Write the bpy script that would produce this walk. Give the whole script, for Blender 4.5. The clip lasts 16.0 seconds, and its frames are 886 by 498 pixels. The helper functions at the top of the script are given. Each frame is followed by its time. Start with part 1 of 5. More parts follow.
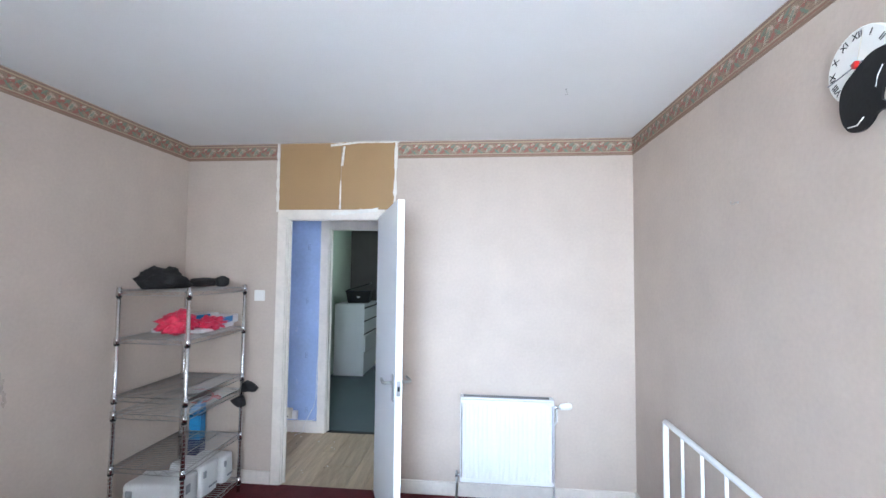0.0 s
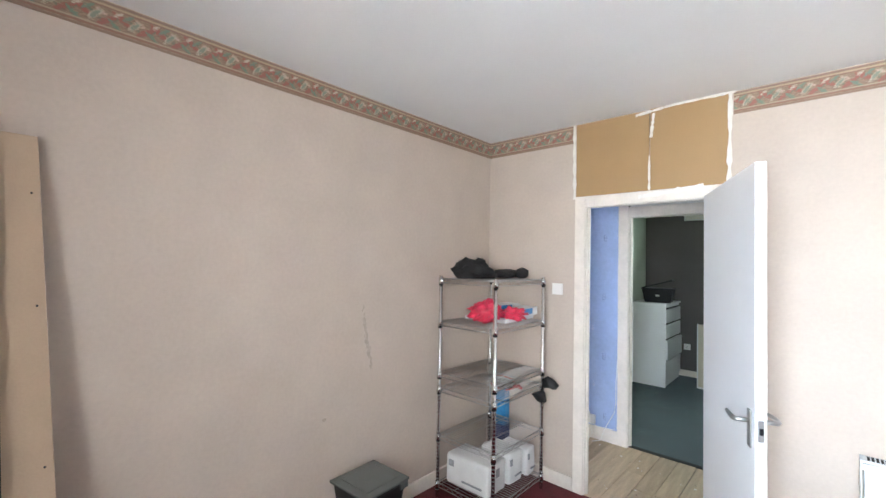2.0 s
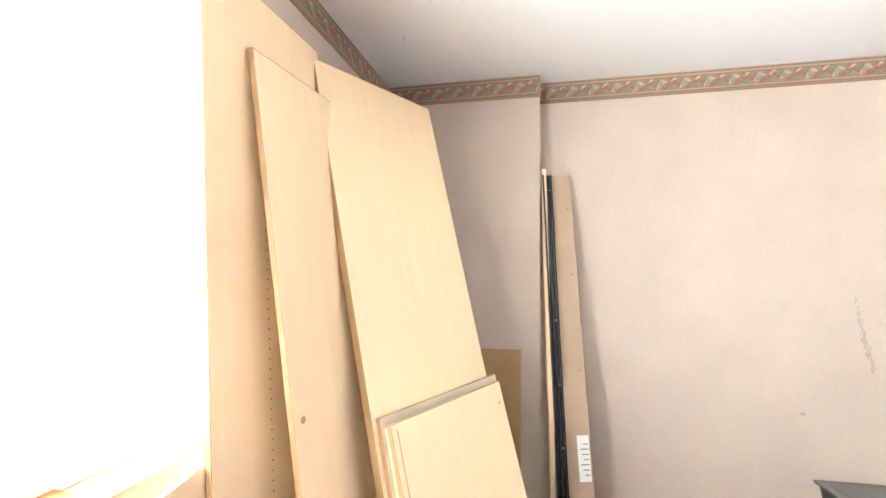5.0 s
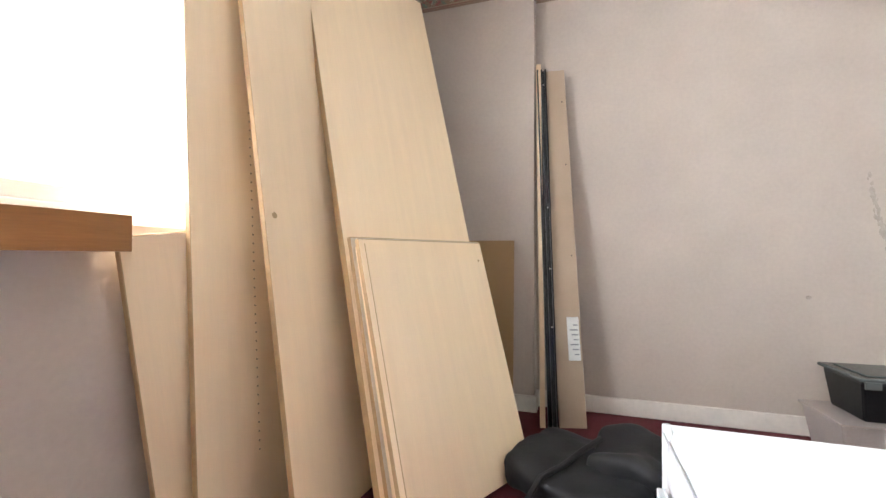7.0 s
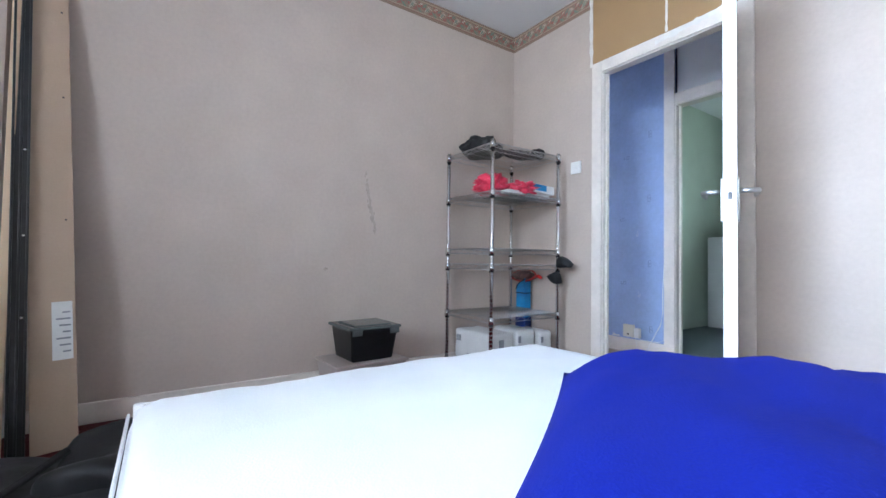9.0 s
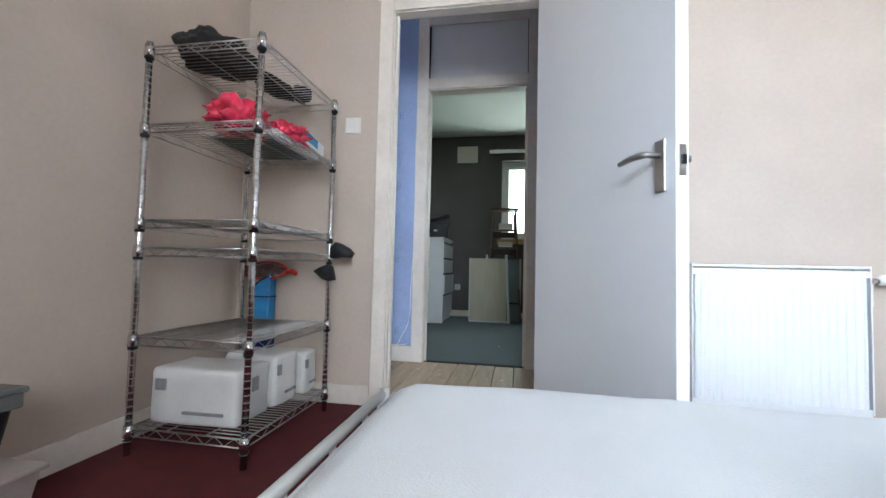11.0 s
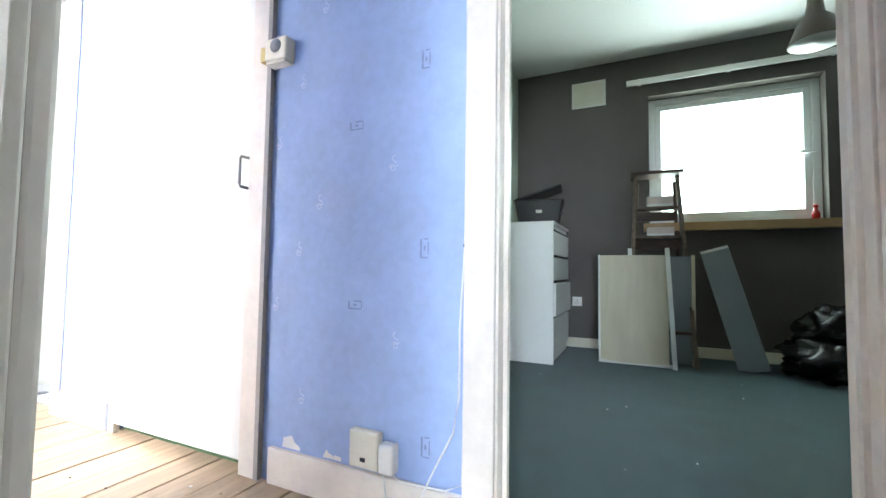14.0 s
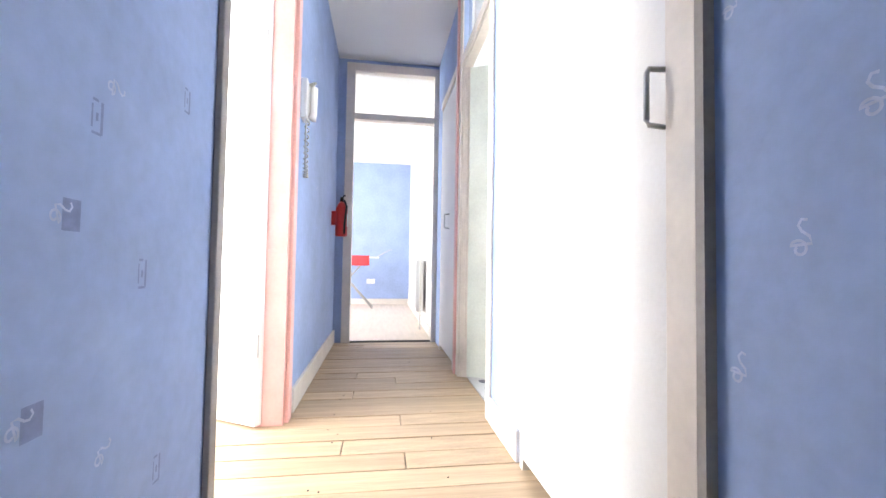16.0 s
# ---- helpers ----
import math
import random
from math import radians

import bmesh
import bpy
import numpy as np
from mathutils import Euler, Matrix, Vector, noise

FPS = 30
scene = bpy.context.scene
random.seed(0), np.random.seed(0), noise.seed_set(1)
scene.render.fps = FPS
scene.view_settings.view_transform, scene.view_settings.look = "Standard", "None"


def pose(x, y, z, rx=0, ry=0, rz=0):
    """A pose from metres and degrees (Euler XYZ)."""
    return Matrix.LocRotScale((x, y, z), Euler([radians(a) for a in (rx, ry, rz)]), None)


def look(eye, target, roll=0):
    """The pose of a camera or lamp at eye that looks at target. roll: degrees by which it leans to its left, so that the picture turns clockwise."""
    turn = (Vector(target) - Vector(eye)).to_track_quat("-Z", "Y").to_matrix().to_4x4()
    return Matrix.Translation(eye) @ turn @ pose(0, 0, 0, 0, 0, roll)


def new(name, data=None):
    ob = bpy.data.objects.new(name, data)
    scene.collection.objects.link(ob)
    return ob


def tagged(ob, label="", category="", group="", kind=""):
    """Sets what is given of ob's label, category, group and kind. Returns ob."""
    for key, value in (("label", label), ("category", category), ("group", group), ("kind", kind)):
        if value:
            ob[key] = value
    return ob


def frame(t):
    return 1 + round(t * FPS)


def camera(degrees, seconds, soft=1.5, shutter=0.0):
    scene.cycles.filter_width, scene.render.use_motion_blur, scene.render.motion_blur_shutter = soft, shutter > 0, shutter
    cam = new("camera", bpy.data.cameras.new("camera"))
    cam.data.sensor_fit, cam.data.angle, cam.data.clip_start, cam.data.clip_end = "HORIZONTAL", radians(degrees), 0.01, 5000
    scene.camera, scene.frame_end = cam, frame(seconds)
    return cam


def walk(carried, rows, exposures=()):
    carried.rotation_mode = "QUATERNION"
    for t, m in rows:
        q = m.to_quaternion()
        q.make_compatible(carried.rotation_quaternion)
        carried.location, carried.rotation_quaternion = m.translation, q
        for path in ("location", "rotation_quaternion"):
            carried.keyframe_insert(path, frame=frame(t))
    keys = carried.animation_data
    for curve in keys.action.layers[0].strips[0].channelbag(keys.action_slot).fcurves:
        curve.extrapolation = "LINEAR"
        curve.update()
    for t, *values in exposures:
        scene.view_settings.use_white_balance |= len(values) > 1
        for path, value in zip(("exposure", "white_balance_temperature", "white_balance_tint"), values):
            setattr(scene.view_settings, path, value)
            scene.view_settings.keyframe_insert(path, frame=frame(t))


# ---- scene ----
cam = camera(93.7, 16.0)
PATH = [
    (0, (2.435, -3.216, 1.7), (2.249, -1.227, 1.798), 0.6),
    (0.5, (2.386, -3.239, 1.664), (1.954, -1.289, 1.764), 0.7),
    (1, (2.344, -3.249, 1.63), (1.666, -1.37, 1.731), 0.7),
    (1.5, (2.236, -3.157, 1.618), (1.25, -1.42, 1.713), 0.7),
    (2, (2.155, -2.958, 1.681), (0.806, -1.482, 1.733), 1.1),
    (2.5, (2.193, -2.804, 1.648), (0.498, -1.745, 1.723), 0.6),
    (3, (2.325, -2.84, 1.67), (0.428, -2.21, 1.73), 0.3),
    (3.5, (2.468, -2.927, 1.671), (0.487, -2.663, 1.727), 0.1),
    (4, (2.576, -2.972, 1.665), (0.577, -2.972, 1.721), -0.0),
    (4.5, (2.673, -3.045, 1.668), (0.69, -3.297, 1.714), -0.1),
    (4.7, (2.7, -3.085, 1.634), (0.729, -3.417, 1.698), 0.1),
    (6.8, (2.689, -2.821, 1.011), (0.786, -3.433, 1.034), 0.2),
    (7, (2.711, -2.766, 0.943), (0.81, -3.387, 0.978), 0.2),
    (7.5, (2.756, -2.627, 0.846), (0.854, -3.243, 0.898), 0.2),
    (8, (2.776, -2.489, 0.797), (0.789, -2.706, 0.863), 0.3),
    (8.5, (2.687, -2.491, 0.806), (0.744, -2.018, 0.852), 0.5),
    (9, (2.587, -2.457, 0.799), (0.931, -1.338, 0.851), 0.8),
    (9.5, (2.417, -2.49, 0.779), (1.378, -0.783, 0.847), 1.4),
    (10, (2.126, -2.504, 0.751), (1.557, -0.587, 0.812), 1.1),
    (10.2, (1.987, -2.448, 0.738), (1.503, -0.509, 0.812), 1.4),
    (11.2, (1.45, -1.98, 0.715), (1.12, -0.01, 0.81), 1.2),
    (12.3, (1.180, -1.179, 0.693), (1.023, 0.811, 0.806), 1.0),
    (12.5, (1.187, -1.028, 0.707), (1.029, 0.962, 0.818), 0.9),
    (13, (1.230, -0.635, 0.716), (1.063, 1.355, 0.823), 0.9),
    (13.5, (1.243, -0.304, 0.718), (0.862, 1.657, 0.822), 0.7),
    (14, (1.176, -0.044, 0.728), (0.33, 1.766, 0.828), 0.8),
    (14.5, (1.099, 0.128, 0.725), (-0.235, 1.616, 0.813), 0.7),
    (15, (0.993, 0.281, 0.727), (-0.746, 1.266, 0.812), 0.9),
    (15.5, (0.821, 0.395, 0.735), (-1.095, 0.963, 0.817), 1.0),
    (16, (0.597, 0.489, 0.749), (-1.38, 0.786, 0.824), 0.9),
]
walk(cam, [(t, look(eye, target, roll)) for t, eye, target, roll in PATH], [
    (0.0, 0.28, 5900, 10), (1.5, 0.5, 6350, 10), (2.0, 0.62, 6600, 10), (2.5, 0.95, 7000, 10), (3.5, 1.5, 7500, 10), (4.5, 1.65, 7200, 10), (6.8, 1.05, 6700, 10), (7.5, 0.78, 6450, 10), (8.5, 0.48, 6600, 10),
    (9.0, 0.38, 5700, 10), (9.5, 0.12, 5900, 10), (10.0, -0.05, 6500, 10), (12.5, 0.65, 6300, 10), (13.0, 0.75, 6400, 10), (13.5, 0.98, 6350, 10), (14.0, 1.22, 6350, 10), (14.5, 1.0, 6400, 10), (15.5, 0.8, 6550, 10), (16.0, 0.58, 6650, 10)])

# ---- light, sky, exposure ----
world = bpy.data.worlds.new("sky")
scene.world = world
world.use_nodes = True
wn = world.node_tree.nodes
sky = wn.new("ShaderNodeTexSky")
sky.sky_type, sky.sun_disc = "NISHITA", False
sky.sun_elevation, sky.sun_rotation = radians(62), radians(170)
world.node_tree.links.new(sky.outputs[0], wn["Background"].inputs[0])
wn["Background"].inputs[1].default_value = 0.12


def lamp_sun(energy, elevation, azimuth, spread):
    d = bpy.data.lights.new("sun", "SUN")
    d.energy, d.angle, d.color = energy, radians(spread), (1.0, 0.95, 0.88)
    e, a = radians(elevation), radians(azimuth)
    ob = new("sun", d)
    ob.matrix_world = look((0, 0, 9), Vector((0, 0, 9)) - Vector((math.sin(a) * math.cos(e), math.cos(a) * math.cos(e), math.sin(e))))
    return ob


def window_light(name, eye, ahead, w, h, power, color=(0.93, 0.97, 1.0), spread=180):
    d = bpy.data.lights.new(name, "AREA")
    d.shape, d.size, d.size_y, d.energy, d.color = "RECTANGLE", w, h, power, color
    ob = new(name, d)
    d.spread = radians(spread)
    ob.matrix_world = look(eye, Vector(eye) + Vector(ahead))
    return ob


lamp_sun(3.2, 62, 170, 4)
SKYBLUE, DEEP_SKY = (0.87, 0.935, 1.0), (0.55, 0.75, 1.0)
window_light("bedroom_window_light", (2.40, -4.34, 1.75), (0, 1, 0), 3.2, 2.6, 300, SKYBLUE, 152)
window_light("bedroom_sky_light", (2.10, -4.16, 1.95), (0.12, 1, -0.30), 0.7, 0.7, 11, DEEP_SKY, 58)
window_light("far_bedroom_window_light", (1.95, 4.52, 1.8), (0, -1, 0), 2.6, 2.4, 140, (0.82, 1.0, 0.92))
# Next three: windows are unseen, lamps added to light the hall.
window_light("living_window_light", (-5.4, -2.85, 1.5), (0, 1, 0), 3.4, 2.6, 290, (0.95, 0.97, 1.0))
window_light("entry_fill_light", (-1.2, -2.65, 1.5), (0, 1, 0), 2.0, 2.2, 480, (0.95, 0.97, 1.0))
window_light("bathroom_fill_light", (-1.8, 3.15, 1.6), (0, -1, 0), 1.6, 1.6, 160, (0.95, 0.98, 1.0))

# ---- materials ----
MATS = {}


def material(name, color, rough=0.6, metal=0.0, mottle=0.12, scale=6.0, fine=90.0, bump=0.15, bump_scale=None, trans=0.0, spread=0.0, stretch=(1, 1, 1), second=None, sheen=0.0):
    """A procedural surface: two scales of variation, fine relief, and a shift from piece to piece."""
    if name in MATS:
        return MATS[name]
    m = bpy.data.materials.new(name)
    m.use_nodes = True
    t = m.node_tree
    n, l = t.nodes, t.links
    b = n["Principled BSDF"]
    b.inputs["Roughness"].default_value, b.inputs["Metallic"].default_value = rough, metal
    b.inputs["Transmission Weight"].default_value = trans
    b.inputs["Sheen Weight"].default_value = sheen
    co = n.new("ShaderNodeTexCoord")
    mp = n.new("ShaderNodeMapping")
    mp.inputs["Scale"].default_value = stretch
    l.new(co.outputs["Object"], mp.inputs[0])
    big = n.new("ShaderNodeTexNoise")
    big.inputs["Scale"].default_value, big.inputs["Detail"].default_value = scale, 5
    small = n.new("ShaderNodeTexNoise")
    small.inputs["Scale"].default_value, small.inputs["Detail"].default_value = fine, 3
    for q in (big, small):
        l.new(mp.outputs[0], q.inputs["Vector"])
    ramp = n.new("ShaderNodeValToRGB")
    c = Vector(color)
    dark = Vector(second) if second else c * (1 - mottle * 1.6)
    ramp.color_ramp.elements[0].position, ramp.color_ramp.elements[1].position = 0.3, 0.72
    ramp.color_ramp.elements[0].color = (*dark, 1)
    ramp.color_ramp.elements[1].color = (*[min(0.95, v * (1 + mottle * 0.6)) for v in c], 1)
    mix = n.new("ShaderNodeMath")
    mix.operation = "MULTIPLY_ADD"
    mix.inputs[1].default_value, mix.inputs[2].default_value = 0.35, 0.0
    l.new(small.outputs[0], mix.inputs[0])
    add = n.new("ShaderNodeMath")
    add.operation = "MULTIPLY_ADD"
    add.inputs[1].default_value = 0.65
    l.new(big.outputs[0], add.inputs[0])
    l.new(mix.outputs[0], add.inputs[2])
    l.new(add.outputs[0], ramp.inputs[0])
    out = ramp.outputs[0]
    if spread:
        info = n.new("ShaderNodeObjectInfo")
        mr = n.new("ShaderNodeMapRange")
        mr.inputs["To Min"].default_value, mr.inputs["To Max"].default_value = 1 - spread, 1 + spread * 0.5
        l.new(info.outputs["Random"], mr.inputs[0])
        hs = n.new("ShaderNodeHueSaturation")
        l.new(mr.outputs[0], hs.inputs["Value"])
        l.new(out, hs.inputs["Color"])
        out = hs.outputs[0]
    l.new(out, b.inputs["Base Color"])
    if bump:
        bp = n.new("ShaderNodeBump")
        bp.inputs["Strength"].default_value, bp.inputs["Distance"].default_value = bump, 0.004
        src = small
        if bump_scale:
            src = n.new("ShaderNodeTexNoise")
            src.inputs["Scale"].default_value = bump_scale
            l.new(mp.outputs[0], src.inputs["Vector"])
        l.new(src.outputs[0], bp.inputs["Height"])
        l.new(bp.outputs[0], b.inputs["Normal"])
    MATS[name] = m
    return m


PAPER = material("beige_wallpaper", (0.53, 0.445, 0.378), 0.75, mottle=0.075, scale=3.2, fine=48, bump=0.2)
CEIL = material("ceiling_paint", (0.80, 0.80, 0.80), 0.85, mottle=0.03, scale=1.5, bump=0.2, fine=120)
CARPET = material("red_carpet", (0.12, 0.012, 0.016), 0.95, mottle=0.25, scale=12, fine=400, bump=0.8)
GREEN_CARPET = material("green_carpet", (0.020, 0.058, 0.068), 0.95, mottle=0.3, scale=5, fine=380, bump=0.8, sheen=0.2)
GLOSS = material("white_gloss_paint", (0.76, 0.695, 0.625), 0.38, mottle=0.09, scale=7, fine=40, bump=0.12)
LEAF = material("door_paint", (0.86, 0.87, 0.88), 0.4, mottle=0.02, scale=3, fine=30, bump=0.08)
PINK = material("pink_primer", (0.80, 0.47, 0.43), 0.45, mottle=0.1, scale=9, fine=60)
BLUE = material("blue_wallpaper", (0.33, 0.43, 0.68), 0.7, mottle=0.12, scale=3.5, fine=30, bump=0.25)
PLASTER = material("grey_wall_paint", (0.50, 0.52, 0.52), 0.7, mottle=0.1, scale=4)
TAUPE = material("dark_taupe_paint", (0.105, 0.092, 0.083), 0.7, mottle=0.12, scale=2.5, fine=60)
MINT = material("pale_green_paint", (0.50, 0.58, 0.48), 0.6, mottle=0.06, scale=3)
WHITEWALL = material("white_wall_paint", (0.80, 0.79, 0.77), 0.7, mottle=0.04, scale=3)
PINE = material("pine_board", (0.55, 0.405, 0.265), 0.5, mottle=0.25, scale=3.0, fine=30, bump=0.2, spread=0.18, stretch=(9, 0.8, 9))
BEECH = material("beech_veneer", (0.86, 0.66, 0.44), 0.4, mottle=0.04, scale=2.2, fine=14, bump=0.04, stretch=(14, 14, 0.7))
BEECH_EDGE = material("beech_edge", (0.50, 0.32, 0.16), 0.5, mottle=0.15, scale=6)
SILLWOOD = material("varnished_wood", (0.36, 0.155, 0.05), 0.3, mottle=0.2, scale=3, fine=20, stretch=(0.8, 14, 14))
HARDBOARD = material("brown_hardboard", (0.36, 0.225, 0.105), 0.7, mottle=0.06, scale=3, fine=150, bump=0.1)
MDF = material("raw_board", (0.44, 0.325, 0.23), 0.8, mottle=0.06, scale=4, fine=120)
CHROME = material("chrome", (0.84, 0.84, 0.84), 0.24, 1.0, mottle=0.15, scale=20, bump=0.0)
WIRE = material("dull_chrome_wire", (0.52, 0.51, 0.50), 0.32, 1.0, mottle=0.2, scale=14, bump=0.0)
STEEL = material("brushed_steel", (0.50, 0.50, 0.49), 0.32, 1.0, mottle=0.1, scale=12, bump=0.05)
BLACKPL = material("black_plastic", (0.012, 0.012, 0.013), 0.35, mottle=0.3, scale=8, bump=0.08)
BLACKMETAL = material("black_metal", (0.010, 0.010, 0.011), 0.3, mottle=0.2, scale=9, bump=0.05)
BLACKBAG = material("black_polythene", (0.010, 0.010, 0.011), 0.25, mottle=0.3, scale=6, bump=0.4, bump_scale=22)
BLACKCLOTH = material("black_cloth", (0.011, 0.011, 0.012), 0.7, mottle=0.4, scale=9, bump=0.5, fine=140)
HOLDALL = material("black_nylon", (0.008, 0.008, 0.010), 0.6, mottle=0.3, scale=9, bump=0.6, bump_scale=26)
GREYLID = material("smoky_lid_plastic", (0.11, 0.12, 0.115), 0.25, mottle=0.1, scale=4, bump=0.05)
CLEARBOX = material("milky_plastic", (0.38, 0.32, 0.29), 0.3, mottle=0.1, scale=4, bump=0.05)
WHITEPL = material("white_plastic", (0.78, 0.77, 0.74), 0.35, mottle=0.03, scale=6, bump=0.03)
CREAMPL = material("cream_plastic", (0.72, 0.68, 0.56), 0.4, mottle=0.05, scale=6, bump=0.03)
ENAMEL = material("white_enamel", (0.80, 0.81, 0.81), 0.3, mottle=0.02, scale=4, bump=0.03)
SHEET = material("white_sheet", (0.72, 0.74, 0.76), 0.85, mottle=0.05, scale=5, fine=220, bump=0.35, sheen=0.2)
BLUECLOTH = material("royal_blue_cotton", (0.006, 0.013, 0.21), 1.0, mottle=0.12, scale=6, fine=300, bump=0.3)
PINKBAG = material("pink_polythene", (0.72, 0.035, 0.09), 0.3, mottle=0.25, scale=10, bump=0.5, bump_scale=40)
PACK = material("white_polythene_pack", (0.66, 0.66, 0.65), 0.35, mottle=0.08, scale=8, bump=0.4, bump_scale=18)
PACKGREY = material("grey_print", (0.28, 0.29, 0.31), 0.5, mottle=0.2, scale=20)
CARD_BLUE = material("blue_print", (0.02, 0.28, 0.62), 0.4, mottle=0.2, scale=8)
CARD_WHITE = material("white_card", (0.74, 0.75, 0.74), 0.5, mottle=0.04, scale=9)
BLUEBOX = material("cyan_box_print", (0.035, 0.33, 0.60), 0.35, mottle=0.25, scale=4, second=(0.015, 0.10, 0.32), stretch=(1, 1, 3))
RED = material("red_plastic", (0.55, 0.018, 0.014), 0.3, mottle=0.1, scale=8)
REDCLOTH = material("red_cloth", (0.62, 0.05, 0.06), 0.8, mottle=0.15, scale=8)
GREYPANEL = material("grey_laminate", (0.22, 0.25, 0.27), 0.5, mottle=0.06, scale=4)
CREAMLAM = material("cream_laminate", (0.62, 0.56, 0.43), 0.45, mottle=0.08, scale=3, stretch=(6, 6, 1))
DARKWOOD = material("paint_splashed_dark_wood", (0.075, 0.035, 0.022), 0.5, mottle=0.4, scale=8)
SPLASH = material("splashed_rail_paint", (0.13, 0.095, 0.07), 0.6, mottle=0.9, scale=22, second=(0.05, 0.03, 0.02))
UPVC = material("white_upvc", (0.80, 0.82, 0.83), 0.25, mottle=0.02, scale=5, bump=0.02)
CAVITY = material("dark_gap", (0.02, 0.018, 0.016), 0.9, mottle=0.1)
CURTAIN = material("green_fabric", (0.06, 0.13, 0.11), 0.9, mottle=0.2, scale=10)
LAMINATE = material("pale_laminate_floor", (0.66, 0.55, 0.46), 0.4, mottle=0.12, scale=3, stretch=(1, 8, 1))
TILE = material("white_floor_tile", (0.74, 0.75, 0.76), 0.25, mottle=0.05, scale=5)
TORN = material("torn_paper_white", (0.78, 0.75, 0.70), 0.8, mottle=0.08, scale=20)
MOTIF = material("silver_scroll_print", (0.50, 0.57, 0.77), 0.6, mottle=0.2, scale=30)
MOTIFD = material("dark_scroll_print", (0.21, 0.27, 0.48), 0.6, mottle=0.2, scale=30)
INK = material("black_ink", (0.015, 0.015, 0.017), 0.6, mottle=0.1)
STAIN = material("wall_stain", (0.45, 0.38, 0.325), 0.8, mottle=0.15, scale=30)
LABEL = material("paper_label", (0.72, 0.72, 0.70), 0.7, mottle=0.05, scale=30)
RUBBER = material("black_rubber", (0.015, 0.015, 0.015), 0.6, mottle=0.2, scale=20)


def glass():
    m = bpy.data.materials.new("clear_glass")
    m.use_nodes = True
    b = m.node_tree.nodes["Principled BSDF"]
    b.inputs["Base Color"].default_value = (0.96, 0.98, 0.98, 1)
    b.inputs["Transmission Weight"].default_value, b.inputs["Roughness"].default_value, b.inputs["IOR"].default_value = 1.0, 0.02, 1.45
    return m


GLASS = glass()
BLUECLOTH.node_tree.nodes["Principled BSDF"].inputs["Specular IOR Level"].default_value = 0.15
BLACKPL.node_tree.nodes["Principled BSDF"].inputs["Specular IOR Level"].default_value = 0.25


def border_paper():
    """Frieze print: tan ground, dark edge lines, a red ribbon and a green vine winding along it (UV in metres)."""
    m = bpy.data.materials.new("frieze_border_print")
    m.use_nodes = True
    t = m.node_tree
    n, l = t.nodes, t.links
    b = n["Principled BSDF"]
    b.inputs["Roughness"].default_value = 0.7
    uv = n.new("ShaderNodeUVMap")
    sep = n.new("ShaderNodeSeparateXYZ")
    l.new(uv.outputs[0], sep.inputs[0])
    u, v = sep.outputs[0], sep.outputs[1]

    def mth(op, a, c=None, d=None):
        q = n.new("ShaderNodeMath")
        q.operation = op
        for i, s in enumerate((a, c, d)):
            if s is None:
                continue
            if isinstance(s, (int, float)):
                q.inputs[i].default_value = s
            else:
                l.new(s, q.inputs[i])
        return q.outputs[0]

    def over(fac, color, below):
        q = n.new("ShaderNodeMix")
        q.data_type = "RGBA"
        l.new(fac, q.inputs[0])
        l.new(below, q.inputs[6])
        q.inputs[7].default_value = (*color, 1)
        return q.outputs[2]

    ns = n.new("ShaderNodeTexNoise")
    ns.inputs["Scale"].default_value, ns.inputs["Detail"].default_value = 45, 4
    l.new(uv.outputs[0], ns.inputs["Vector"])
    wob = mth("MULTIPLY_ADD", ns.outputs[0], 0.5, -0.25)
    base = n.new("ShaderNodeValToRGB")
    base.color_ramp.elements[0].color, base.color_ramp.elements[1].color = (0.20, 0.135, 0.095, 1), (0.34, 0.25, 0.175, 1)
    base.color_ramp.elements[0].position, base.color_ramp.elements[1].position = 0.35, 0.65
    l.new(ns.outputs[0], base.inputs[0])
    col = base.outputs[0]
    vv = mth("ADD", v, mth("MULTIPLY", wob, 0.75))

    def leaf(phase, centre, long, tall, slant, color):
        """One printed leaf or bloom, repeated every 13 cm along the band."""
        nonlocal col
        cell = mth("SUBTRACT", mth("FRACT", mth("MULTIPLY_ADD", u, 1 / 0.13, phase)), 0.5)
        along = mth("MULTIPLY", mth("ADD", cell, mth("MULTIPLY", wob, 0.35)), 0.13 / long)
        across = mth("DIVIDE", mth("SUBTRACT", mth("SUBTRACT", vv, centre), mth("MULTIPLY", cell, slant)), tall)
        hit = mth("LESS_THAN", mth("ADD", mth("MULTIPLY", along, along), mth("MULTIPLY", across, across)), 1.0)
        col = over(hit, color, col)

    vine = mth("MULTIPLY_ADD", mth("SINE", mth("MULTIPLY", u, 2 * math.pi / 0.13)), 0.15, 0.5)
    col = over(mth("LESS_THAN", mth("ABSOLUTE", mth("SUBTRACT", vv, vine)), 0.03), (0.15, 0.17, 0.12), col)
    for spec in ((0.33, 0.58, 0.034, 0.10, -0.7, (0.31, 0.115, 0.09)), (0.70, 0.42, 0.034, 0.10, 0.7, (0.30, 0.12, 0.095)), (0.52, 0.34, 0.022, 0.07, -0.8, (0.16, 0.22, 0.16)), (0.17, 0.68, 0.022, 0.06, 0.8, (0.17, 0.22, 0.17)),
                 (0.85, 0.64, 0.018, 0.06, -0.5, (0.50, 0.36, 0.29)), (0.42, 0.70, 0.016, 0.05, 0.5, (0.50, 0.42, 0.33)), (0.0, 0.5, 0.024, 0.12, 0.9, (0.43, 0.37, 0.28)), (0.0, 0.5, 0.015, 0.085, 0.9, (0.22, 0.25, 0.19))):
        leaf(*spec)
